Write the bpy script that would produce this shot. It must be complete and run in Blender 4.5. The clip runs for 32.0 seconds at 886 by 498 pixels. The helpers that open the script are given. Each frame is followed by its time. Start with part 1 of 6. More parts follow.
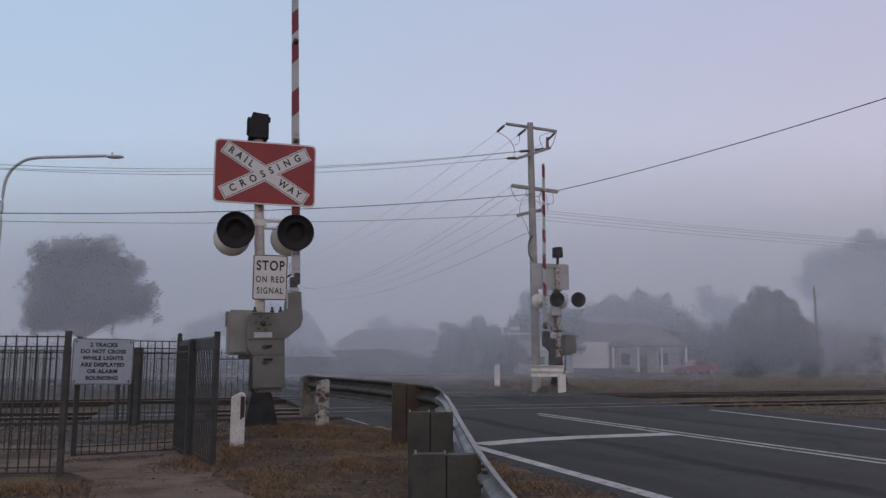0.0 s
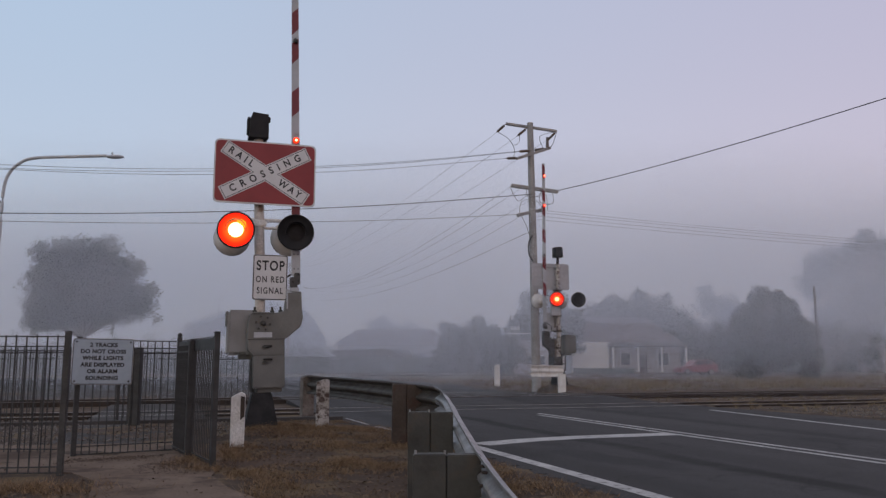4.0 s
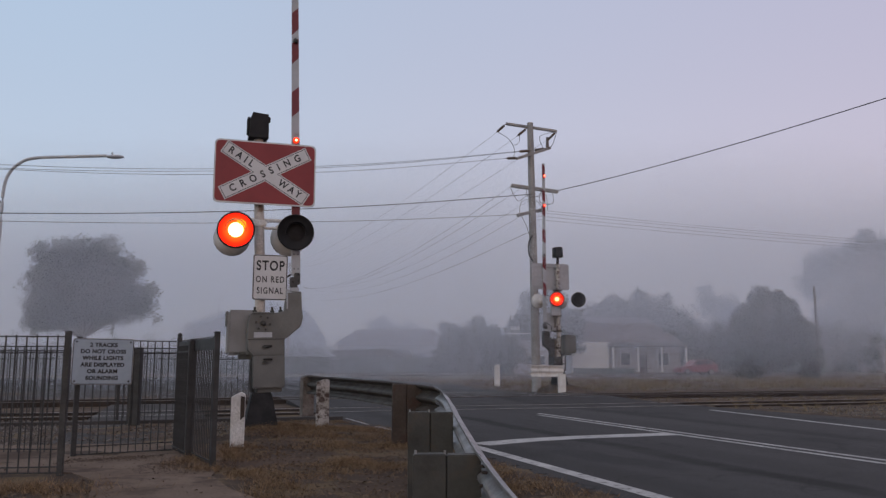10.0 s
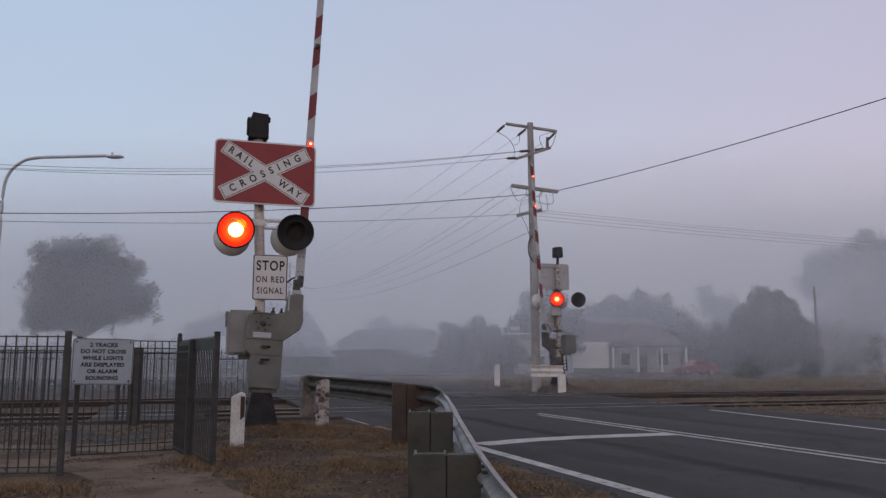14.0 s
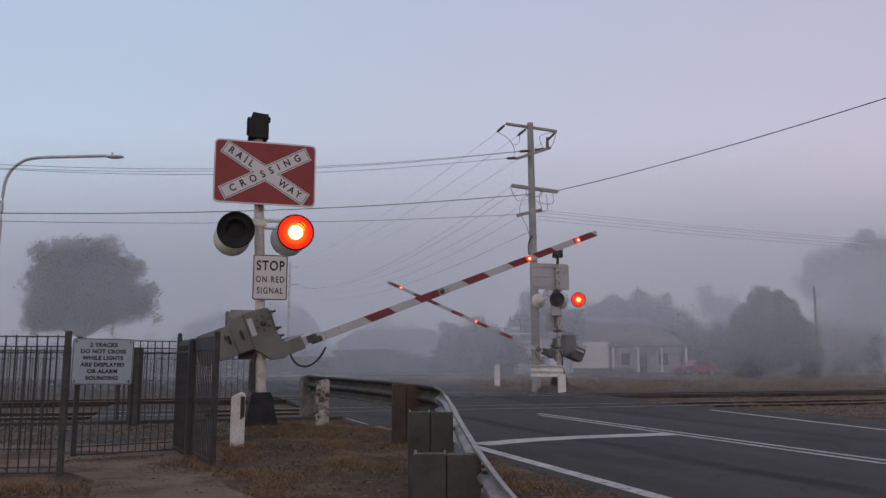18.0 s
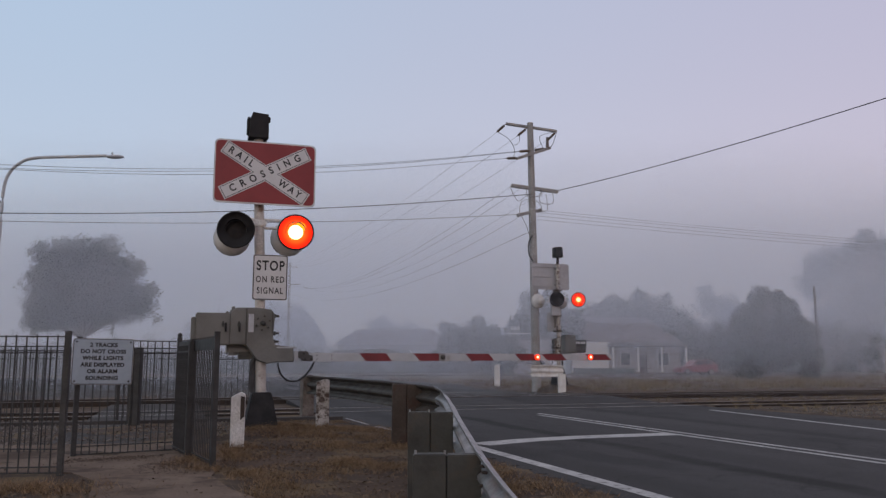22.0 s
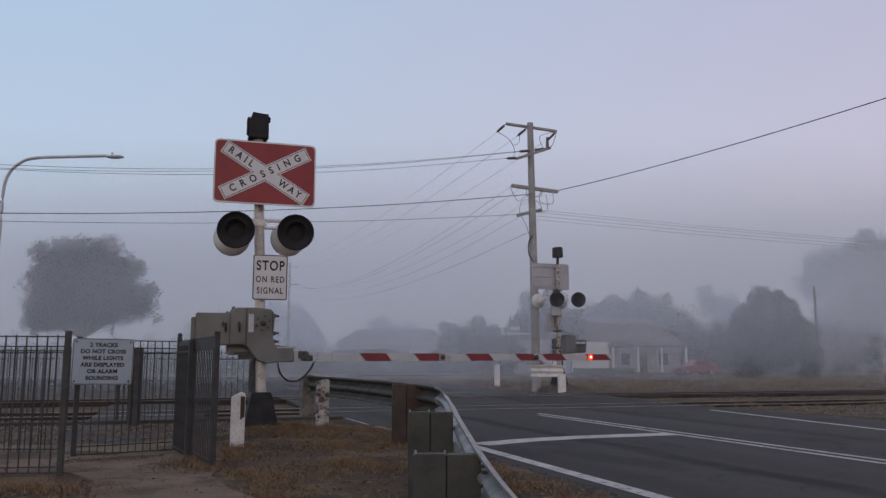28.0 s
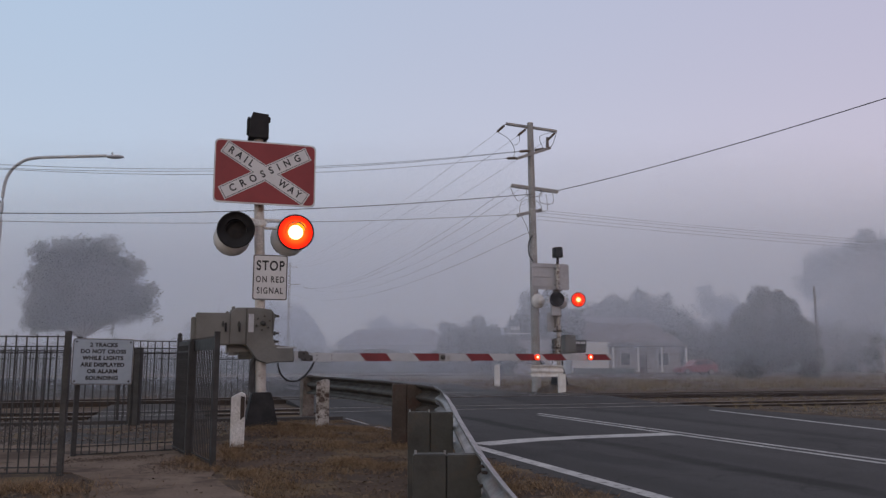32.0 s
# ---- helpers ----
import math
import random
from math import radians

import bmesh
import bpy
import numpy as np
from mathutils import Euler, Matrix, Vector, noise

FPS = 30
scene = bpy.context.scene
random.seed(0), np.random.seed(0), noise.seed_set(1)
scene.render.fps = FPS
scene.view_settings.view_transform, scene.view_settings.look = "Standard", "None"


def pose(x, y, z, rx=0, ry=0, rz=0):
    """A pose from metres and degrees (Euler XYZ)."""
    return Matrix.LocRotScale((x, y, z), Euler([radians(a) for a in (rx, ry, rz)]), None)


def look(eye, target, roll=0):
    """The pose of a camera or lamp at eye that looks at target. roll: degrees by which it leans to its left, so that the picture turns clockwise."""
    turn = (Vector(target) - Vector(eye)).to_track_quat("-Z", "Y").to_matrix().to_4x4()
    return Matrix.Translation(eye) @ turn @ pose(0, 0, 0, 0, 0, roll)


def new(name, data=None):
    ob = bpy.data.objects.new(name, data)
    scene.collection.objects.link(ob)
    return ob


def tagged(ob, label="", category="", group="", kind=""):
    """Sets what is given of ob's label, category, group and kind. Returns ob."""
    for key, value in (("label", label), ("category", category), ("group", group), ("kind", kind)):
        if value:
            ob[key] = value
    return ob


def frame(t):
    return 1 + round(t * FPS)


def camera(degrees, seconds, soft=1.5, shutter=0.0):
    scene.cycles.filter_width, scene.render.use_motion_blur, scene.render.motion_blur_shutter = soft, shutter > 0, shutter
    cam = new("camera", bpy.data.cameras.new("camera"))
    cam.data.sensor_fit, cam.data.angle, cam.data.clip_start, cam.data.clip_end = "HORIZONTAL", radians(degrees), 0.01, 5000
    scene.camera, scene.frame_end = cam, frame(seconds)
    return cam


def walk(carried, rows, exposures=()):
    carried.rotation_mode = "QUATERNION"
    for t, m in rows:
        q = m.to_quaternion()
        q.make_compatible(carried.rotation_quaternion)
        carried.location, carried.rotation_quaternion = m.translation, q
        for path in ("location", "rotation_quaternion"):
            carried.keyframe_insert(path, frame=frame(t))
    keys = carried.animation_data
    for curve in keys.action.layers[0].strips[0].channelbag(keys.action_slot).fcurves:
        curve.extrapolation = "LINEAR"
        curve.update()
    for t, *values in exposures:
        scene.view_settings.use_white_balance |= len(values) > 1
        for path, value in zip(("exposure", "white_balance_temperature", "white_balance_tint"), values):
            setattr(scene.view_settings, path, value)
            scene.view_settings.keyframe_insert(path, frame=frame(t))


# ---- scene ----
cam = camera(57, 32.0, soft=1.4)
walk(cam, [(0.0, pose(0, 0, 1.02, 98.04, 0, 0)), (32.0, pose(0, 0, 1.02, 98.04, 0, 0))],
     exposures=[(0.0, 0.0, 6500, 10), (1.55, 0.0, 6500, 10), (1.9, 0.0, 6740, 12), (27.9, 0.0, 6740, 12), (28.0, 0.0, 6560, 10), (28.1, 0.0, 6740, 12), (32.0, 0.0, 6740, 12)])

# ---------------------------------------------------------------- light
TURN = 18.0                      # the road runs this many degrees to the left of the view
CA, SA = math.cos(radians(TURN)), math.sin(radians(TURN))


def at(n, s, z=0.0):
    """Road coordinates: n metres across to the right, s metres along the road."""
    return Vector((n * CA - s * SA, n * SA + s * CA, z))


world = bpy.data.worlds.new("dawn_sky")
scene.world = world
world.use_nodes = True
wn, wl = world.node_tree.nodes, world.node_tree.links
wn.clear()


def wnode(kind, **kw):
    nd = wn.new(kind)
    for k, v in kw.items():
        setattr(nd, k, v)
    return nd


w_out, w_bg = wnode("ShaderNodeOutputWorld"), wnode("ShaderNodeBackground")
w_tc, w_sep = wnode("ShaderNodeTexCoord"), wnode("ShaderNodeSeparateXYZ")
wl.new(w_tc.outputs["Generated"], w_sep.inputs[0])
w_ramp = wnode("ShaderNodeValToRGB")
stops = [(0.0, (0.325, 0.345, 0.44)), (0.06, (0.505, 0.53, 0.66)), (0.13, (0.572, 0.6, 0.745)), (0.24, (0.505, 0.545, 0.7)),
         (0.42, (0.48, 0.565, 0.745)), (0.6, (0.50, 0.55, 0.66)), (1.0, (0.52, 0.54, 0.6))]
el = w_ramp.color_ramp.elements
while len(el) < len(stops):
    el.new(0.5)
for e, (p, c) in zip(el, stops):
    e.position, e.color = p, (*c, 1)
wl.new(w_sep.outputs["Z"], w_ramp.inputs[0])
# rosy band of the dawn, stronger to the right
w_az = wnode("ShaderNodeMapRange", interpolation_type="SMOOTHSTEP")
w_az.inputs[1].default_value, w_az.inputs[2].default_value = -0.25, 0.65
w_az.inputs[3].default_value, w_az.inputs[4].default_value = 0.1, 1.0
wl.new(w_sep.outputs["X"], w_az.inputs[0])
w_pink = wnode("ShaderNodeMix", data_type="RGBA", blend_type="MULTIPLY")
wl.new(w_az.outputs[0], w_pink.inputs[0])
wl.new(w_ramp.outputs[0], w_pink.inputs[6])
w_pink.inputs[7].default_value = (1.1, 0.89, 0.91, 1)
# clearer, bluer sky to the left
w_left = wnode("ShaderNodeMapRange", interpolation_type="SMOOTHSTEP")
w_left.inputs[1].default_value, w_left.inputs[2].default_value = 0.0, -0.5
w_left.inputs[3].default_value, w_left.inputs[4].default_value = 0.0, 1.0
wl.new(w_sep.outputs["X"], w_left.inputs[0])
w_blue = wnode("ShaderNodeMix", data_type="RGBA", blend_type="MULTIPLY")
wl.new(w_left.outputs[0], w_blue.inputs[0])
wl.new(w_pink.outputs[2], w_blue.inputs[6])
w_blue.inputs[7].default_value = (0.97, 1.1, 1.12, 1)
# the sky brightens towards the dawn behind the camera
w_back = wnode("ShaderNodeMapRange", interpolation_type="SMOOTHSTEP")
w_back.inputs[1].default_value, w_back.inputs[2].default_value = 0.35, -0.9
w_back.inputs[3].default_value, w_back.inputs[4].default_value = 0.0, 1.0
wl.new(w_sep.outputs["Y"], w_back.inputs[0])
w_dawn = wnode("ShaderNodeMix", data_type="RGBA", blend_type="MULTIPLY")
wl.new(w_back.outputs[0], w_dawn.inputs[0])
wl.new(w_blue.outputs[2], w_dawn.inputs[6])
w_dawn.inputs[7].default_value = (1.12, 1.1, 1.08, 1)
w_sky = wnode("ShaderNodeTexSky", sky_type="NISHITA", sun_disc=False, sun_elevation=radians(6), sun_rotation=radians(190))
w_mul = wnode("ShaderNodeMix", data_type="RGBA", blend_type="ADD")
w_mul.inputs[0].default_value = 0.05
wl.new(w_dawn.outputs[2], w_mul.inputs[6])
wl.new(w_sky.outputs[0], w_mul.inputs[7])
wl.new(w_mul.outputs[2], w_bg.inputs[0])
w_bg.inputs[1].default_value = 0.815
wl.new(w_bg.outputs[0], w_out.inputs[0])

# banks of fog: metres away, share of the light that each veils, slope of its wisps, height of its top by distance
FOG_BANKS = ((24.5, 0.085, 0.17, 0.3), (33.0, 0.17, -0.28, 0.31), (43.0, 0.2, -0.14, 0.24), (54.0, 0.36, 0.07, 0.33), (68.0, 0.24, 0.21, 0.24), (84.0, 0.14, 0.33, 0.27), (99.5, 0.42, 0.45, 0.22), (114.0, 0.62, -0.42, 0.3))

sun = new("sun", bpy.data.lights.new("sun", "SUN"))
sun.data.energy, sun.data.angle, sun.data.color = 0.15, radians(40), (1.0, 0.93, 0.88)
sun.matrix_world = look((-6, -20, 8), (0, 0, 0))


# ---------------------------------------------------------------- materials
def lin(r, g, b):
    return (r, g, b, 1.0)


def material(name, base, rough=0.7, metal=0.0, other=None, scale=6.0, fine=60.0, mix=0.5, bump=0.15, dirt=None, dirt_scale=2.5,
             dirt_amount=0.5, per_object=0.0, coat=0.0, grain=0.2, spec=0.5):
    """A surface with variation at two scales, relief and worn or dirty patches."""
    m = bpy.data.materials.new(name)
    m.use_nodes = True
    nt = m.node_tree
    nd, lk = nt.nodes, nt.links
    bs = nd["Principled BSDF"]
    tc = nd.new("ShaderNodeTexCoord")
    src = tc.outputs["Object"]
    if other is None:
        other = tuple(0.72 * v for v in base)
    n1 = nd.new("ShaderNodeTexNoise")
    n1.inputs["Scale"].default_value, n1.inputs["Detail"].default_value = scale, 6
    n2 = nd.new("ShaderNodeTexNoise")
    n2.inputs["Scale"].default_value, n2.inputs["Detail"].default_value = fine, 4
    lk.new(src, n1.inputs["Vector"])
    lk.new(src, n2.inputs["Vector"])
    mr = nd.new("ShaderNodeMapRange")
    mr.inputs[1].default_value, mr.inputs[2].default_value = 0.36, 0.64
    lk.new(n1.outputs[0], mr.inputs[0])
    mx = nd.new("ShaderNodeMix")
    mx.data_type = "RGBA"
    mx.inputs[6].default_value, mx.inputs[7].default_value = lin(*base), lin(*other)
    sc = nd.new("ShaderNodeMath")
    sc.operation = "MULTIPLY"
    sc.inputs[1].default_value = mix * 2 if mix < 0.5 else 1.0
    lk.new(mr.outputs[0], sc.inputs[0])
    lk.new(sc.outputs[0], mx.inputs[0])
    col = mx.outputs[2]
    fm = nd.new("ShaderNodeMapRange")
    fm.inputs[1].default_value, fm.inputs[2].default_value, fm.inputs[3].default_value, fm.inputs[4].default_value = 0.3, 0.7, 1 - grain, 1 + grain
    lk.new(n2.outputs[0], fm.inputs[0])
    mm = nd.new("ShaderNodeMix")
    mm.data_type, mm.blend_type = "RGBA", "MULTIPLY"
    mm.inputs[0].default_value = 1.0
    lk.new(col, mm.inputs[6])
    lk.new(fm.outputs[0], mm.inputs[7])
    col = mm.outputs[2]
    if dirt:
        n3 = nd.new("ShaderNodeTexNoise")
        n3.inputs["Scale"].default_value, n3.inputs["Detail"].default_value, n3.inputs["Roughness"].default_value = dirt_scale, 8, 0.7
        lk.new(src, n3.inputs["Vector"])
        dm = nd.new("ShaderNodeMapRange")
        dm.inputs[1].default_value = 0.62 - 0.2 * dirt_amount
        dm.inputs[2].default_value = dm.inputs[1].default_value + 0.08
        lk.new(n3.outputs[0], dm.inputs[0])
        dx = nd.new("ShaderNodeMix")
        dx.data_type = "RGBA"
        lk.new(dm.outputs[0], dx.inputs[0])
        lk.new(col, dx.inputs[6])
        dx.inputs[7].default_value = lin(*dirt)
        col = dx.outputs[2]
    if per_object:
        oi = nd.new("ShaderNodeObjectInfo")
        om = nd.new("ShaderNodeMapRange")
        om.inputs[3].default_value, om.inputs[4].default_value = 1 - per_object, 1 + per_object
        lk.new(oi.outputs["Random"], om.inputs[0])
        ox = nd.new("ShaderNodeMix")
        ox.data_type, ox.blend_type = "RGBA", "MULTIPLY"
        ox.inputs[0].default_value = 1.0
        lk.new(col, ox.inputs[6])
        lk.new(om.outputs[0], ox.inputs[7])
        col = ox.outputs[2]
    lk.new(col, bs.inputs["Base Color"])
    bs.inputs["Metallic"].default_value = metal
    bs.inputs["Coat Weight"].default_value = coat
    bs.inputs["Specular IOR Level"].default_value = spec
    rm = nd.new("ShaderNodeMapRange")
    rm.inputs[3].default_value, rm.inputs[4].default_value = max(0.05, rough - 0.12), min(1, rough + 0.12)
    lk.new(n1.outputs[0], rm.inputs[0])
    lk.new(rm.outputs[0], bs.inputs["Roughness"])
    if bump:
        bp = nd.new("ShaderNodeBump")
        bp.inputs["Strength"].default_value, bp.inputs["Distance"].default_value = bump, 0.01
        lk.new(n2.outputs[0], bp.inputs["Height"])
        lk.new(bp.outputs[0], bs.inputs["Normal"])
    return m


def island_leaf(name, low, high, rough=0.7):
    """Leaves and blades: colour varies from piece to piece."""
    m = bpy.data.materials.new(name)
    m.use_nodes = True
    nd, lk = m.node_tree.nodes, m.node_tree.links
    bs = nd["Principled BSDF"]
    ge = nd.new("ShaderNodeNewGeometry")
    mx = nd.new("ShaderNodeMix")
    mx.data_type = "RGBA"
    mx.inputs[6].default_value, mx.inputs[7].default_value = lin(*low), lin(*high)
    lk.new(ge.outputs["Random Per Island"], mx.inputs[0])
    lk.new(mx.outputs[2], bs.inputs["Base Color"])
    bs.inputs["Roughness"].default_value = rough
    bs.inputs["Specular IOR Level"].default_value = 0.08
    return m


def glow(name, centre, edge, radius, power):
    """A lit signal lens: hot in the middle, deep red at its rim. Its axis is the object's y."""
    m = bpy.data.materials.new(name)
    m.use_nodes = True
    nd, lk = m.node_tree.nodes, m.node_tree.links
    nd.clear()
    out, em = nd.new("ShaderNodeOutputMaterial"), nd.new("ShaderNodeEmission")
    tc, ln = nd.new("ShaderNodeTexCoord"), nd.new("ShaderNodeVectorMath")
    ln.operation = "LENGTH"
    mp = nd.new("ShaderNodeMapping")
    mp.inputs["Scale"].default_value = (1, 0, 1)
    lk.new(tc.outputs["Object"], mp.inputs[0])
    lk.new(mp.outputs[0], ln.inputs[0])
    dv = nd.new("ShaderNodeMath")
    dv.operation = "DIVIDE"
    dv.inputs[1].default_value = radius
    lk.new(ln.outputs["Value"], dv.inputs[0])
    rp = nd.new("ShaderNodeValToRGB")
    e = rp.color_ramp.elements
    e[0].position, e[0].color = 0.0, lin(*(power * v for v in centre))
    e[1].position, e[1].color = 1.0, lin(*edge)
    k = e.new(0.26)
    k.color = lin(*(0.8 * power * v for v in centre))
    k = e.new(0.43)
    k.color = lin(3.7, 0.2, 0.025)
    k = e.new(0.75)
    k.color = lin(2.9, 0.05, 0.013)
    lk.new(dv.outputs[0], rp.inputs[0])
    lk.new(rp.outputs[0], em.inputs[0])
    lk.new(em.outputs[0], out.inputs[0])
    return m


def asphalt_material():
    """Old asphalt: stone grain, wheel-worn streaks along the lanes, patches of tar and fine cracks."""
    m = bpy.data.materials.new("asphalt")
    m.use_nodes = True
    nd, lk = m.node_tree.nodes, m.node_tree.links
    bs = nd["Principled BSDF"]
    tc, mp = nd.new("ShaderNodeTexCoord"), nd.new("ShaderNodeMapping")
    mp.inputs["Rotation"].default_value = (0, 0, radians(-TURN))
    lk.new(tc.outputs["Object"], mp.inputs[0])

    def noisy(scale, detail, stretch=(1, 1, 1), rough=0.55):
        st, nz = nd.new("ShaderNodeVectorMath"), nd.new("ShaderNodeTexNoise")
        st.operation = "MULTIPLY"
        st.inputs[1].default_value = stretch
        lk.new(mp.outputs[0], st.inputs[0])
        lk.new(st.outputs[0], nz.inputs["Vector"])
        nz.inputs["Scale"].default_value, nz.inputs["Detail"].default_value, nz.inputs["Roughness"].default_value = scale, detail, rough
        return nz.outputs[0]

    def ranged(v, a, b, c, d):
        r = nd.new("ShaderNodeMapRange")
        for k, x in zip((1, 2, 3, 4), (a, b, c, d)):
            r.inputs[k].default_value = x
        lk.new(v, r.inputs[0])
        return r.outputs[0]

    def blend(kind, f, a, b):
        x = nd.new("ShaderNodeMix")
        x.data_type, x.blend_type = "RGBA", kind
        for k, v in ((0, f), (6, a), (7, b)):
            if isinstance(v, (int, float, tuple)):
                x.inputs[k].default_value = v
            else:
                lk.new(v, x.inputs[k])
        return x.outputs[2]
    col = blend("MIX", ranged(noisy(1.0, 5, (0.9, 0.07, 1)), 0.4, 0.62, 0, 1), lin(0.053, 0.0505, 0.051), lin(0.039, 0.037, 0.0375))
    col = blend("MIX", ranged(noisy(0.5, 6, (1, 0.35, 1), 0.65), 0.56, 0.62, 0, 0.8), col, lin(0.027, 0.026, 0.027))
    col = blend("MULTIPLY", 1.0, col, ranged(noisy(55, 3), 0.3, 0.7, 0.6, 1.45))
    # dark broken tar and rubber streak along the wheel path
    sx = nd.new("ShaderNodeSeparateXYZ")
    lk.new(mp.outputs[0], sx.inputs[0])

    def calc(op, a, b=0.0):
        x = nd.new("ShaderNodeMath")
        x.operation = op
        for k, v in ((0, a), (1, b)):
            if isinstance(v, (int, float)):
                x.inputs[k].default_value = v
            else:
                lk.new(v, x.inputs[k])
        return x.outputs[0]
    wander = calc("ADD", sx.outputs[0], calc("MULTIPLY", noisy(0.6, 3), 0.5))
    for n0, wide, deep in ((5.6, 0.24, 0.95), (9.3, 0.3, 0.5), (4.25, 0.35, 0.3)):
        off = calc("ABSOLUTE", calc("SUBTRACT", wander, n0))
        off = calc("ADD", off, calc("MULTIPLY", noisy(7, 4), 0.12))
        streak = calc("MULTIPLY", ranged(off, 0.06 + 0.4 * wide, 0.06 + wide, deep, 0.0), ranged(noisy(0.45, 3, (0.2, 1, 1)), 0.38, 0.5, 0.4, 1.0))
        col = blend("MIX", streak, col, lin(0.013, 0.0122, 0.0122))
    vo, st = nd.new("ShaderNodeTexVoronoi"), nd.new("ShaderNodeVectorMath")
    vo.feature = "DISTANCE_TO_EDGE"
    vo.inputs["Scale"].default_value = 0.55
    lk.new(mp.outputs[0], st.inputs[0])
    wob = nd.new("ShaderNodeTexNoise")
    wob.inputs["Scale"].default_value = 1.3
    lk.new(mp.outputs[0], wob.inputs["Vector"])
    lk.new(wob.outputs["Color"], st.inputs[1])
    lk.new(st.outputs[0], vo.inputs["Vector"])
    col = blend("MIX", ranged(vo.outputs["Distance"], 0.002, 0.012, 0.55, 0.0), col, lin(0.016, 0.015, 0.015))
    lk.new(col, bs.inputs["Base Color"])
    bs.inputs["Roughness"].default_value = 0.9
    bs.inputs["Specular IOR Level"].default_value = 0.33
    bp = nd.new("ShaderNodeBump")
    bp.inputs["Strength"].default_value, bp.inputs["Distance"].default_value = 0.4, 0.01
    lk.new(noisy(90, 3), bp.inputs["Height"])
    lk.new(bp.outputs[0], bs.inputs["Normal"])
    return m


def droplet_material():
    """Water droplets scatter light forwards and backwards alike."""
    m = bpy.data.materials.new("fog_droplets")
    m.use_nodes = True
    nd, lk = m.node_tree.nodes, m.node_tree.links
    nd.clear()
    out, mx = nd.new("ShaderNodeOutputMaterial"), nd.new("ShaderNodeMixShader")
    a, b = nd.new("ShaderNodeBsdfDiffuse"), nd.new("ShaderNodeBsdfTranslucent")
    for s in (a, b):
        s.inputs[0].default_value = lin(0.795, 0.85, 0.966)
    lk.new(a.outputs[0], mx.inputs[1])
    lk.new(b.outputs[0], mx.inputs[2])
    lk.new(mx.outputs[0], out.inputs[0])
    return m


M = {}
M["asphalt"] = asphalt_material()
M["old_asphalt"] = material("old_asphalt", spec=0.15, base=(0.09, 0.083, 0.08), rough=0.92, other=(0.06, 0.055, 0.053), scale=1.2, fine=50, bump=0.3)
M["line_paint"] = material("line_paint", (0.5, 0.49, 0.48), 0.8, other=(0.36, 0.35, 0.345), scale=2.5, fine=60, dirt=(0.13, 0.125, 0.12), dirt_scale=9, dirt_amount=0.38)
M["soil"] = material("soil", spec=0.35, base=(0.076, 0.046, 0.029), rough=0.95, other=(0.039, 0.025, 0.0175), scale=0.8, fine=22, bump=0.6, dirt=(0.12, 0.08, 0.042), dirt_scale=1.4, dirt_amount=0.6)
M["clods"] = island_leaf("soil_clods", (0.045, 0.032, 0.025), (0.12, 0.086, 0.066), 0.95)
M["concrete"] = material("concrete", spec=0.15, base=(0.19, 0.14, 0.109), rough=0.92, other=(0.125, 0.089, 0.067), scale=1.1, fine=60, bump=0.35, dirt=(0.09, 0.063, 0.048), dirt_scale=0.9, dirt_amount=0.45)
M["ballast"] = material("ballast", spec=0.35, base=(0.19, 0.17, 0.155), rough=0.95, other=(0.1, 0.088, 0.08), scale=12, fine=40, bump=0.9, per_object=0.2)
M["rail_steel"] = material("rail_steel", (0.05, 0.037, 0.03), 0.7, 0.3, other=(0.032, 0.025, 0.021), scale=4, fine=60)
M["rail_head"] = material("rail_head", (0.34, 0.33, 0.32), 0.5, 0.45, other=(0.22, 0.2, 0.19), scale=2, fine=80, bump=0.05)
M["timber"] = material("timber", (0.13, 0.1, 0.08), 0.9, other=(0.07, 0.055, 0.045), scale=3, fine=40, bump=0.5, per_object=0.25)
M["galv"] = material("galvanised", (0.36, 0.355, 0.355), 0.38, 0.55, other=(0.24, 0.23, 0.225), scale=5, fine=50, bump=0.06, dirt=(0.1, 0.065, 0.05), dirt_scale=9, dirt_amount=-0.15)
M["rust_post"] = material("rust_post", (0.068, 0.052, 0.043), 0.85, 0.1, other=(0.05, 0.038, 0.031), scale=4, fine=45, bump=0.2, dirt=(0.06, 0.034, 0.026), dirt_scale=3, dirt_amount=0.35)
M["guard_post"] = material("guard_post", (0.064, 0.064, 0.058), 0.75, 0.15, other=(0.044, 0.043, 0.039), scale=4, fine=45, bump=0.15, grain=0.1, dirt=(0.07, 0.06, 0.049), dirt_scale=3, dirt_amount=0.3, per_object=0.15)
M["white_paint"] = material("white_paint", (0.74, 0.73, 0.71), 0.6, other=(0.6, 0.58, 0.55), scale=6, fine=60, bump=0.1, dirt=(0.13, 0.085, 0.06), dirt_scale=7, dirt_amount=0.12)
M["mast_paint"] = material("mast_paint", (0.6, 0.56, 0.52), 0.65, other=(0.46, 0.41, 0.37), scale=5, fine=40, bump=0.15, dirt=(0.2, 0.12, 0.08), dirt_scale=5, dirt_amount=0.2)
M["shell_paint"] = material("shell_paint", (0.6, 0.585, 0.57), 0.55, other=(0.5, 0.485, 0.47), scale=3, fine=40, bump=0.03, dirt=(0.28, 0.22, 0.18), dirt_scale=5, dirt_amount=-0.05, grain=0.05)
M["flaking_paint"] = material("flaking_paint", (0.56, 0.53, 0.5), 0.7, other=(0.4, 0.37, 0.34), scale=6, fine=40, bump=0.3, dirt=(0.09, 0.06, 0.047), dirt_scale=11, dirt_amount=0.68)
M["black"] = material("black_paint", (0.01, 0.009, 0.0105), 0.75, other=(0.009, 0.008, 0.0095), scale=8, fine=60, bump=0.08)
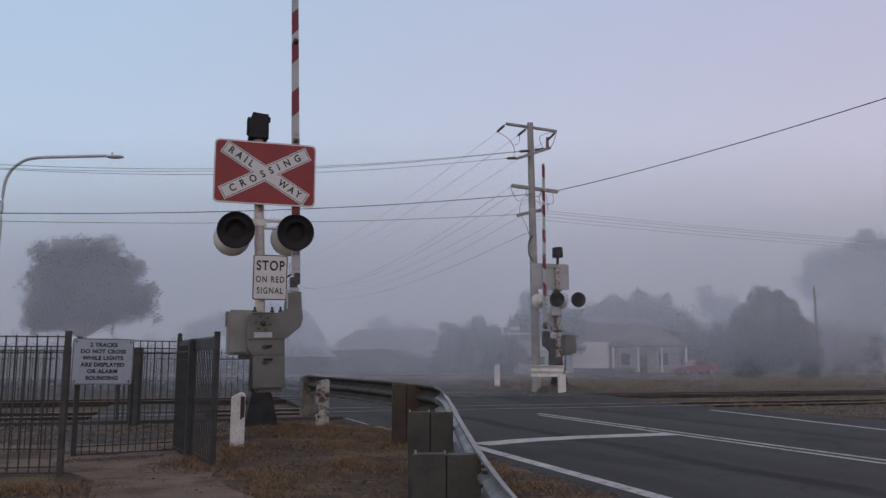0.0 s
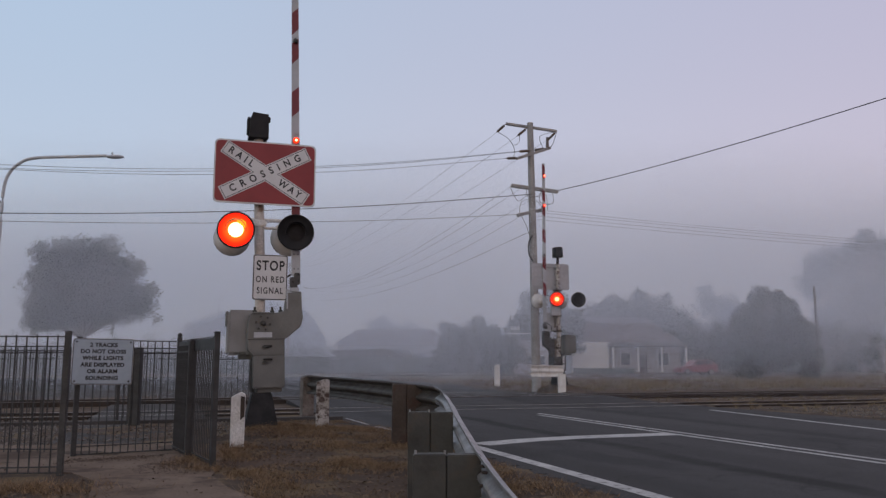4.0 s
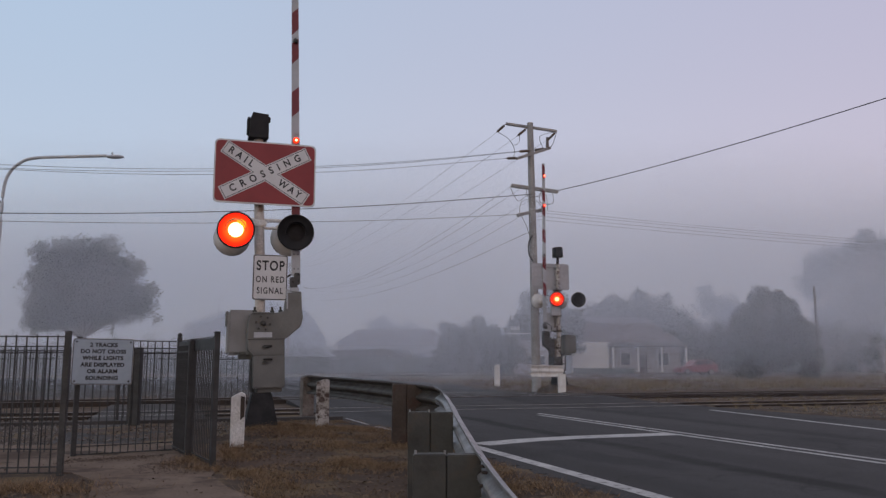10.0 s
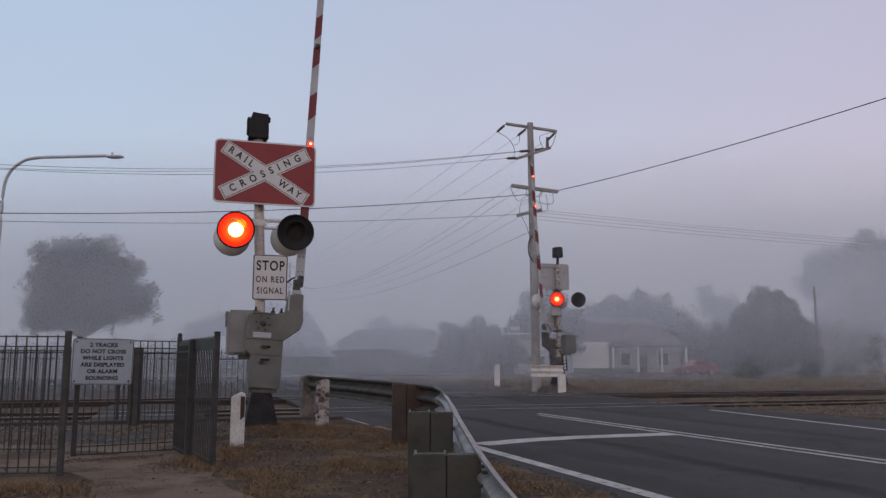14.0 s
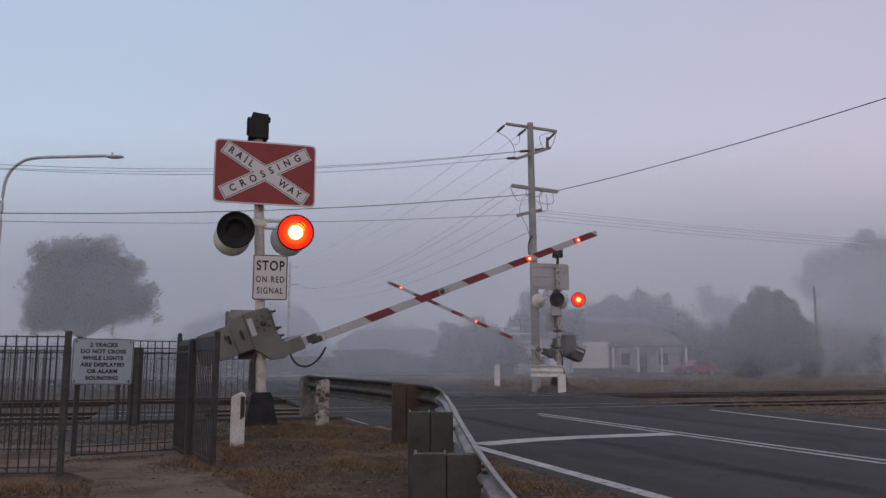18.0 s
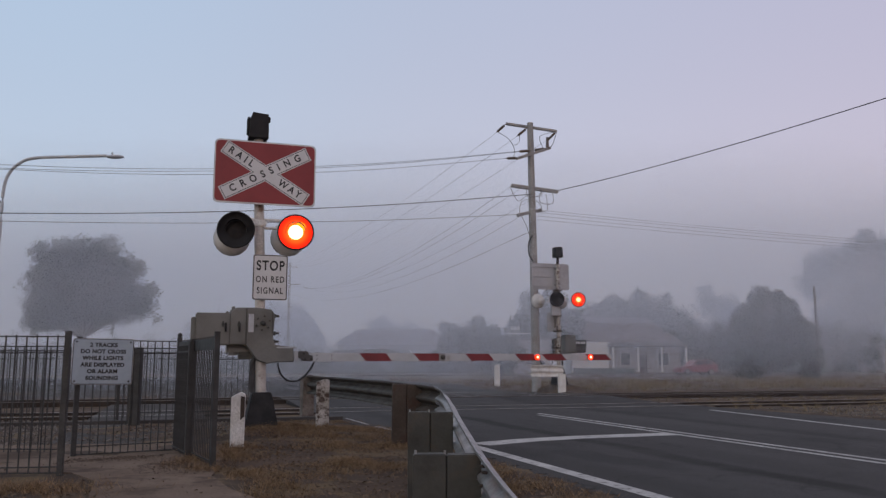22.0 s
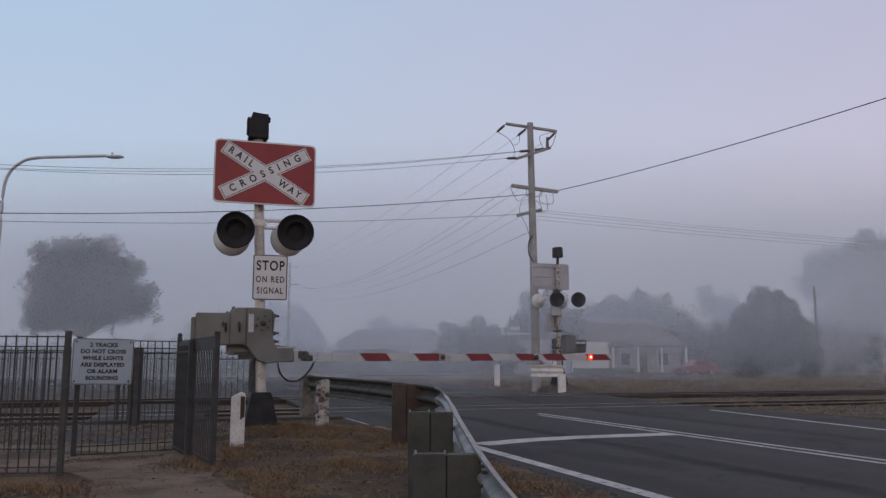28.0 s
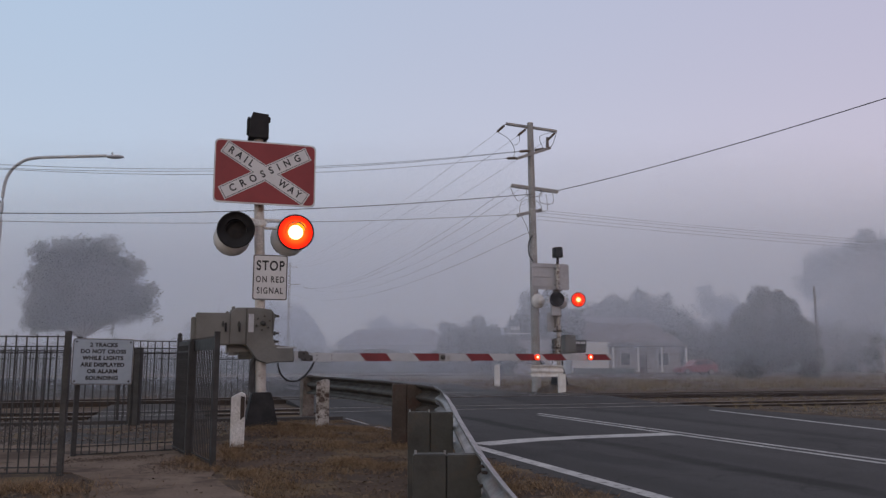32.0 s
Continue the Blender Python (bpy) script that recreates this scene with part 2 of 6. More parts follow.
M["lens_dark"] = material("dark_lens", (0.008, 0.005, 0.006), 0.75, other=(0.006, 0.004, 0.005), scale=20, fine=120, bump=0.1)
M["rubber"] = material("rubber", (0.025, 0.025, 0.027), 0.8, bump=0.1)
# weathered beam steel, darkened to hold the shade on the beam's rear face
M["old_beam"] = material("old_beam", (0.09, 0.078, 0.066), 0.65, 0.15, other=(0.055, 0.046, 0.039), scale=4, fine=40, bump=0.1, dirt=(0.07, 0.05, 0.04), dirt_scale=5, dirt_amount=0.2)
M["roof_dark"] = material("roof_dark", (0.06, 0.045, 0.044), 0.8, other=(0.045, 0.035, 0.035), scale=2, fine=15, bump=0.2)
M["worn_timber"] = material("worn_timber", (0.2, 0.17, 0.15), 0.9, other=(0.12, 0.1, 0.086), scale=6, fine=40, bump=0.3, dirt=(0.09, 0.06, 0.05), dirt_scale=8, dirt_amount=0.35)
M["footing"] = material("footing", (0.02, 0.018, 0.019), 0.8, other=(0.011, 0.0105, 0.011), scale=6, fine=40, bump=0.3)
M["case_grey"] = material("case_grey", (0.158, 0.158, 0.149), 0.55, 0.15, other=(0.112, 0.111, 0.104), scale=2.2, fine=60, bump=0.04, grain=0.07, dirt=(0.11, 0.1, 0.085), dirt_scale=4, dirt_amount=0.2)
M["case_light"] = material("case_light", (0.23, 0.23, 0.235), 0.5, 0.15, other=(0.18, 0.178, 0.18), scale=2.5, fine=60, bump=0.03, grain=0.05)
M["case_dark"] = material("case_dark", (0.075, 0.073, 0.072), 0.6, 0.15, other=(0.05, 0.048, 0.047), scale=4, fine=60, bump=0.08)
M["sign_red"] = material("sign_red", (0.245, 0.021, 0.024), 0.4, other=(0.21, 0.018, 0.021), scale=3, fine=50, bump=0.015, grain=0.04)
M["sign_white"] = material("sign_white", (0.62, 0.62, 0.63), 0.45, other=(0.56, 0.56, 0.57), scale=3, fine=50, bump=0.015, grain=0.05)
M["sign_grey"] = material("sign_grey", (0.33, 0.385, 0.45), 0.5, other=(0.29, 0.345, 0.405), scale=3, fine=20, bump=0.01, grain=0.04)
M["lamp_paint"] = material("lamp_paint", (0.5, 0.53, 0.57), 0.6, other=(0.42, 0.44, 0.47), scale=3, fine=30, bump=0.04)
M["sign_black"] = material("sign_black", (0.02, 0.02, 0.022), 0.5, bump=0.03)
M["sign_back"] = material("sign_back", (0.42, 0.42, 0.43), 0.5, 0.4, other=(0.35, 0.35, 0.36), scale=3, fine=40, bump=0.03, grain=0.06)
M["boom_white"] = material("boom_white", (0.42, 0.435, 0.465), 0.5, other=(0.36, 0.372, 0.395), scale=5, fine=60, bump=0.02, grain=0.06, dirt=(0.3, 0.295, 0.29), dirt_scale=5, dirt_amount=0.15)
M["boom_red"] = material("boom_red", (0.17, 0.018, 0.025), 0.45, other=(0.14, 0.016, 0.02), scale=5, fine=60, bump=0.02, grain=0.06)
M["fence_paint"] = material("fence_paint", (0.05, 0.049, 0.05), 0.65, 0.2, other=(0.036, 0.035, 0.035), scale=6, fine=60, bump=0.06)
# pole timber, its base lightened to grey to carry the fog's haze
M["pole_wood"] = material("pole_wood", (0.36, 0.35, 0.345), 0.9, other=(0.27, 0.26, 0.255), scale=2.5, fine=30, bump=0.5)
M["wire"] = material("wire", (0.05, 0.05, 0.055), 0.6, 0.3, bump=0)
M["porcelain"] = material("porcelain", (0.16, 0.12, 0.1), 0.3, bump=0)
M["bark"] = material("bark", (0.11, 0.09, 0.075), 0.95, other=(0.06, 0.05, 0.042), scale=4, fine=20, bump=0.8)
M["leaf_dark"] = island_leaf("leaf_dark", (0.026, 0.034, 0.022), (0.055, 0.066, 0.042))
M["leaf_grey"] = island_leaf("leaf_grey", (0.04, 0.048, 0.036), (0.075, 0.083, 0.062))
# leaves of the farthest trees: fog haze is put into their pale colour
M["leaf_hazed"] = island_leaf("leaf_hazed", (0.09, 0.1, 0.085), (0.15, 0.155, 0.13))
M["dry_grass"] = island_leaf("dry_grass", (0.07, 0.046, 0.03), (0.36, 0.245, 0.148), 0.9)
M["tall_grass"] = island_leaf("tall_grass", (0.12, 0.098, 0.062), (0.3, 0.24, 0.16), 0.9)
M["litter"] = island_leaf("litter", (0.05, 0.035, 0.025), (0.2, 0.14, 0.1), 0.95)
M["weatherboard"] = material("weatherboard", (0.8, 0.78, 0.75), 0.7, other=(0.72, 0.7, 0.66), scale=2, fine=20, bump=0.1)
M["house_wall"] = material("house_wall", (0.38, 0.35, 0.33), 0.85, other=(0.3, 0.275, 0.26), scale=2, fine=25, bump=0.2)
M["roof_red"] = material("roof_red", (0.1, 0.062, 0.06), 0.7, other=(0.08, 0.05, 0.048), scale=2, fine=15, bump=0.2)
M["roof_grey"] = material("roof_grey", (0.2, 0.2, 0.21), 0.6, 0.2, other=(0.15, 0.15, 0.155), scale=2, fine=15, bump=0.2)
M["fence_green"] = material("fence_green", (0.085, 0.1, 0.095), 0.6, other=(0.065, 0.078, 0.072), scale=1.5, fine=20, bump=0.1)
M["window"] = material("window_glass", (0.03, 0.034, 0.04), 0.12, bump=0)
M["car_red"] = material("car_red", (0.22, 0.01, 0.016), 0.3, 0.0, other=(0.19, 0.01, 0.014), scale=2, fine=40, bump=0, coat=0.5)
M["tyre"] = material("tyre", (0.02, 0.02, 0.021), 0.9, bump=0.1)
M["chrome"] = material("chrome", (0.55, 0.55, 0.56), 0.25, 0.9, bump=0)
M["tail_red"] = material("tail_red", (0.25, 0.01, 0.012), 0.2, bump=0)
M["kerb"] = material("kerb", (0.34, 0.33, 0.31), 0.9, other=(0.26, 0.25, 0.235), scale=1.5, fine=30, bump=0.3)
M["droplets"] = droplet_material()
M["glow_big"] = glow("lit_signal_lens", (1.0, 0.72, 0.25), (1.5, 0.02, 0.01), 0.26, 22.0)
# emission that imitates the bulb's reflection in its hood, no lens of its own
M["glow_reflection"] = glow("lit_hood_reflection", (1.0, 0.26, 0.016), (2.0, 0.5, 0.03), 1.2, 2.2)
M["glow_far"] = glow("lit_far_signal_lens", (1.0, 0.6, 0.2), (0.9, 0.03, 0.012), 0.2, 4.5)
M["glow_small"] = glow("lit_boom_lens", (1.0, 0.6, 0.36), (1.8, 0.06, 0.025), 0.05, 5.0)


# ---------------------------------------------------------------- building blocks
def link(name, bm, mat, parent=None, label=""):
    me = bpy.data.meshes.new(name)
    bm.to_mesh(me)
    bm.free()
    for m in (mat if isinstance(mat, (list, tuple)) else [mat]):
        me.materials.append(M[m])
    ob = new(name, me)
    if parent is not None:
        ob.parent = parent
    if label:
        ob["label"] = label
    return ob


def part(name, bm, mat, parent, label=""):
    return link(name, bm, mat, parent, label)


def thing(name, m, label, category, group="", kind=""):
    ob = new(name)
    ob.empty_display_size = 0.2
    ob.matrix_world = m
    return tagged(ob, label, category, group, kind)


def box(bm, x0, x1, y0, y1, z0, z1, bevel=0.0, m=None):
    g = bmesh.ops.create_cube(bm, size=1.0)["verts"]
    bmesh.ops.scale(bm, vec=(x1 - x0, y1 - y0, z1 - z0), verts=g)
    bmesh.ops.translate(bm, vec=((x0 + x1) / 2, (y0 + y1) / 2, (z0 + z1) / 2), verts=g)
    if bevel:
        es = list({e for v in g for e in v.link_edges})
        g = list({v for f in bmesh.ops.bevel(bm, geom=es, offset=bevel, segments=2, affect="EDGES")["faces"] for v in f.verts} | {v for v in g if v.is_valid})
    if m is not None:
        bmesh.ops.transform(bm, matrix=m, verts=g)
    return g


def rod(bm, p0, p1, r0, r1=None, seg=12):
    p0, p1 = Vector(p0), Vector(p1)
    d = p1 - p0
    m = Matrix.Translation((p0 + p1) / 2) @ d.to_track_quat("Z", "Y").to_matrix().to_4x4()
    return bmesh.ops.create_cone(bm, cap_ends=True, segments=seg, radius1=r0, radius2=r0 if r1 is None else r1, depth=d.length, matrix=m)["verts"]


def prism(bm, outline, y0, y1, m=None):
    """A plate with the outline in x and z, from y0 to y1."""
    a = [bm.verts.new((x, y0, z)) for x, z in outline]
    b = [bm.verts.new((x, y1, z)) for x, z in outline]
    n = len(outline)
    bm.faces.new(a)
    bm.faces.new(b[::-1])
    for i in range(n):
        j = (i + 1) % n
        bm.faces.new((a[j], a[i], b[i], b[j]))
    if m is not None:
        bmesh.ops.transform(bm, matrix=m, verts=a + b)
    bmesh.ops.recalc_face_normals(bm, faces=bm.faces[:])
    return a + b


def tube(bm, pts, r, seg=6):
    pts = [Vector(p) for p in pts]
    rings = []
    for i, p in enumerate(pts):
        d = (pts[min(i + 1, len(pts) - 1)] - pts[max(i - 1, 0)]).normalized()
        q = d.to_track_quat("Z", "Y")
        rings.append([bm.verts.new(p + q @ Vector((r * math.cos(2 * math.pi * k / seg), r * math.sin(2 * math.pi * k / seg), 0))) for k in range(seg)])
    for a, b in zip(rings, rings[1:]):
        for k in range(seg):
            bm.faces.new((a[k], a[(k + 1) % seg], b[(k + 1) % seg], b[k]))
    bm.faces.new(rings[0][::-1])
    bm.faces.new(rings[-1])


def rounded(w, h, r, seg=5):
    """The outline of a rounded rectangle, about its middle."""
    out = []
    for cx, cz, a0 in ((w / 2 - r, h / 2 - r, 0), (-w / 2 + r, h / 2 - r, 90), (-w / 2 + r, -h / 2 + r, 180), (w / 2 - r, -h / 2 + r, 270)):
        for k in range(seg + 1):
            a = radians(a0 + 90 * k / seg)
            out.append((cx + r * math.cos(a), cz + r * math.sin(a)))
    return out


def lathe(bm, profile, seg=28, m=None):
    """A turned form about the y axis: profile of (radius, y)."""
    rings = []
    for r, y in profile:
        rings.append([bm.verts.new((r * math.cos(2 * math.pi * k / seg), y, r * math.sin(2 * math.pi * k / seg))) for k in range(seg)])
    for a, b in zip(rings, rings[1:]):
        for k in range(seg):
            bm.faces.new((a[k], a[(k + 1) % seg], b[(k + 1) % seg], b[k]))
    if m is not None:
        bmesh.ops.transform(bm, matrix=m, verts=[v for g in rings for v in g])
    for f in bm.faces:
        f.smooth = True


def words(name, text, size, mat, parent, m, squeeze=1.0, spread=1.08, bold=1.0):
    """Flat lettering that faces -y, in the plane of x and z."""
    cu = bpy.data.curves.new(name, "FONT")
    cu.body, cu.size, cu.align_x, cu.align_y, cu.extrude, cu.offset = text, size, "CENTER", "CENTER", 0.001, bold * 0.004 * size / 0.15
    cu.space_character = spread
    tmp = new("lettering", cu)
    dg = bpy.context.evaluated_depsgraph_get()
    me = bpy.data.meshes.new_from_object(tmp.evaluated_get(dg))
    bpy.data.objects.remove(tmp)
    bpy.data.curves.remove(cu)
    me.transform(m @ pose(0, 0, 0, 90, 0, 0) @ Matrix.Diagonal((squeeze, 1, 1, 1)))
    me.materials.clear()
    me.materials.append(M[mat])
    ob = new(name, me)
    ob.parent = parent
    return ob


# ---------------------------------------------------------------- ground and road
def ease(v):
    v = min(1.0, max(0.0, v))
    return v * v * (3 - 2 * v)


def ground_z(x, y):
    n, s = x * CA + y * SA, -x * SA + y * CA
    z = 0.02 * noise.noise((x * 0.35, y * 0.35, 0)) + 0.012 * noise.noise((x * 1.7, y * 1.7, 3))
    z *= ease((y - 1) / 4)
    z += 0.16 * math.exp(-((n - 1.3) / 0.9) ** 2 - ((s - 12.2) / 1.0) ** 2)
    z += 0.40 * math.exp(-((n - 13.1) / 0.9) ** 2 - ((s - 26.7) / 0.9) ** 2)
    z -= 0.22 * ease((9.5 - y) / 5) * math.exp(-((x + 0.1) / 0.75) ** 2)
    z += 0.03 * math.exp(-((n - 2.8) / 0.3) ** 2) * ease((11 - s) / 3)
    if 2.2 < n < 12.5 and s < 12:
        z *= 1 - ease((n - 2.2) / 0.9)
    if 3.2 - 0.3 * ease((s - 9) / 4) < n < 12.5 and s < 40:
        z = min(z, 0) - 0.006 - 0.024 * ease((n - 3.35) / 0.5)
    if 16.0 < s < 25.6 and not 2.9 < n < 12.7:
        z -= 0.05
    if s > 33:
        z = z * 0.5 - 0.03
    return z


def axis(lo, hi, dense0, dense1, step):
    out = list(np.arange(dense0, dense1, step))
    v, g = dense1, step
    while v < hi:
        out.append(v)
        g *= 1.22
        v += g
    out.append(hi)
    v, g = dense0, step
    while v > lo:
        g *= 1.22
        v -= g
        out.append(v)
    return sorted(out)


def build_ground():
    xs, ys = axis(-2400, 2400, -9, 12, 0.22), axis(-1500, 2400, 1, 20, 0.22)
    bm = bmesh.new()
    grid = [[bm.verts.new((x, y, ground_z(x, y))) for x in xs] for y in ys]
    for r0, r1 in zip(grid, grid[1:]):
        for i in range(len(xs) - 1):
            bm.faces.new((r0[i], r0[i + 1], r1[i + 1], r1[i])).smooth = True
    tagged(link("ground", bm, "soil"), "brown dry soil and thin grass verge", "ground", kind="structure")


def sheet(name, pts, mat, label, category, z=0.0, thick=0.04, kind="structure"):
    """A flat slab with the outline in x and y."""
    bm = bmesh.new()
    a = [bm.verts.new((x, y, z)) for x, y in pts]
    f = bm.faces.new(a)
    if f.normal.z < 0:
        f.normal_flip()
    r = bmesh.ops.extrude_face_region(bm, geom=[f])
    bmesh.ops.translate(bm, vec=(0, 0, -thick), verts=[v for v in r["geom"] if isinstance(v, bmesh.types.BMVert)])
    bmesh.ops.recalc_face_normals(bm, faces=bm.faces[:])
    return tagged(link(name, bm, mat), label, category, kind=kind)


def ns(pts):
    return [tuple(at(n, s)[:2]) for n, s in pts]


def ribbon(bm, pts, w, z):
    """A painted line along points in road coordinates."""
    prev = None
    for i, (n, s) in enumerate(pts):
        p = at(n, s)
        a, b = at(*pts[max(i - 1, 0)]), at(*pts[min(i + 1, len(pts) - 1)])
        d = (b - a).normalized()
        o = Vector((-d.y, d.x, 0)) * w / 2
        cur = (bm.verts.new((p + o).to_tuple()[:2] + (z,)), bm.verts.new((p - o).to_tuple()[:2] + (z,)))
        if prev:
            bm.faces.new((prev[0], prev[1], cur[1], cur[0]))
        prev = cur
    for f in bm.faces:
        f.normal_update()
        if f.normal.z < 0:
            f.normal_flip()


def build_road():
    road = sheet("road", ns([(3.38, -40), (3.38, 9.5), (3.0, 12.7), (2.9, 16), (2.9, 29.5), (2.0, 36), (-110, 36), (-110, 70), (14, 70), (14, 40), (12.4, 34), (12.4, -40)]), "asphalt",
                 "dark grey worn asphalt road over the railway", "road", 0.0)
    marks = [("edge_line", [(3.6, s) for s in np.arange(-20, 10.1, 0.6)], 0.16), ("edge_line", [(3.52, 10.6), (3.46, 11.3), (3.36, 12.0)], 0.07), ("edge_line", [(3.28, 12.5), (3.2, 13.4)], 0.1), ("edge_line", [(3.17, 13.9), (3.13, 15.6)], 0.05), ("edge_line", [(10.45, 2), (10.6, 10.2), (11.5, 15.9)], 0.13),
             ("centre_line", [(7.03, -30), (7.03, 15.4)], 0.1), ("centre_line", [(7.27, -30), (7.27, 15.9)], 0.1),
             ("stop_line", [(3.75, 10.05), (4.6, 10.4), (5.4, 10.58), (7.0, 10.65)], 0.42),
             ("edge_line", [(3.3, 30), (3.3, 36)], 0.14), ("centre_line", [(8.2, 26), (8.0, 34)], 0.12), ("stop_line", [(8.4, 28.6), (12.0, 28.2)], 0.4),
             ("edge_line", [(-100, 66.5), (13, 66.5)], 0.16), ("centre_line", [(-70, 46), (-4, 46)], 0.14), ("turn_arrow", [(-6.5, 33.5), (-3.2, 34.2), (-4.5, 33.0)], 0.16)]
    rnd = random.Random(12)
    for k in range(34):
        s0 = 0.6 + 0.33 * k
        bm = bmesh.new()
        ring = [(3.4 + rnd.uniform(-0.03, 0.03), s0 + rnd.uniform(-0.03, 0.03)), (3.4 + rnd.uniform(-0.03, 0.03), s0 + 0.33 + rnd.uniform(-0.02, 0.04)), (3.27 + rnd.uniform(-0.06, 0.05), s0 + 0.3 + rnd.uniform(-0.05, 0.05)),
                (3.25 + rnd.uniform(-0.06, 0.06), s0 + 0.12 + rnd.uniform(-0.05, 0.05))]
        top = [bm.verts.new(at(n, q, 0.001 - 0.008 * (n < 3.35))) for n, q in ring]
        low = [bm.verts.new(at(n, q, -0.05)) for n, q in ring]
        bm.faces.new(top)
        for i in range(4):
            bm.faces.new((top[i], low[i], low[(i + 1) % 4], top[(i + 1) % 4]))
        bmesh.ops.recalc_face_normals(bm, faces=bm.faces[:])
        part("broken_edge", bm, "asphalt", road)
    for name, pts, w in marks:
        bm = bmesh.new()
        ribbon(bm, pts, w, 0.004)
        part(name, bm, "line_paint", road)
    sheet("footpath", [(-4.9, 10.6), (-2.75, 11.0), (-2.35, 8.9), (-2.12, 7.7), (-1.75, 6.9), (-1.35, 6.3), (-1.0, 4.8), (-0.9, 1.0), (-2.2, 1.0), (-2.45, 5.2),
                       (-2.66, 6.3), (-3.05, 7.35), (-3.5, 7.9), (-5.0, 7.9), (-9.0, 8.2), (-9.0, 10.0)], "concrete", "stained brown-grey concrete footpath to the pedestrian gate", "footpath", 0.012, 0.1)
    sheet("gravel_verge", ns([(-40, 26.2), (2.9, 26.2), (2.4, 35.9), (-40, 35.9)]), "old_asphalt", "dull grey gravel beside the far street", "verge", 0.003, 0.1)
    sheet("pavement", ns([(-1.5, 11.4), (0.6, 11.4), (0.6, 26), (-1.5, 26)]), "old_asphalt", "dark pedestrian crossing path over the tracks", "footpath", 0.004, 0.1)
    sheet("kerb", ns([(-110, 70), (14, 70), (14, 70.3), (-110, 70.3)]), "kerb", "pale concrete kerb of the far street", "kerb", 0.13, 0.2)
    sheet("far_verge", ns([(-120, 70.3), (30, 70.3), (30, 84), (-120, 84)]), "soil", "dull grass verge before the houses", "verge", 0.1, 0.2)
    # the road rises a little over the far track
    bm = bmesh.new()
    rows = [[bm.verts.new(at(n, s, z)) for n in (2.9, 12.6)] for s, z in ((19.6, 0.003), (21.0, 0.03), (22.3, 0.07), (24.8, 0.072), (26.4, 0.03), (28.4, 0.003))]
    for r0, r1 in zip(rows, rows[1:]):
        bm.faces.new((r0[0], r0[1], r1[1], r1[0]))
    ends = [bm.verts.new(at(n, s, -0.03)) for n, s in ((2.9, 19.6), (12.6, 19.6), (12.6, 28.4), (2.9, 28.4))]
    bm.faces.new(ends[::-1])
    bm.faces.new([r[0] for r in rows][::-1] + [ends[0], ends[3]])
    bm.faces.new([r[1] for r in rows] + [ends[2], ends[1]])
    tagged(link("road_rise", bm, "asphalt"), "dark asphalt rise over the second track", "road", kind="structure")
    # concrete edge of the crossing
    sheet("crossing_edge", ns([(-9, 15.25), (3.0, 15.25), (3.0, 15.5), (-9, 15.5)]), "old_asphalt", "dark concrete edge strip beside the railway crossing", "edge strip", 0.06, 0.14)


def rail_profile():
    return [(-0.07, 0), (0.07, 0), (0.065, 0.015), (0.012, 0.035), (0.012, 0.115), (0.035, 0.125), (0.035, 0.16), (-0.035, 0.16), (-0.035, 0.125), (-0.012, 0.115), (-0.012, 0.035), (-0.065, 0.015)]


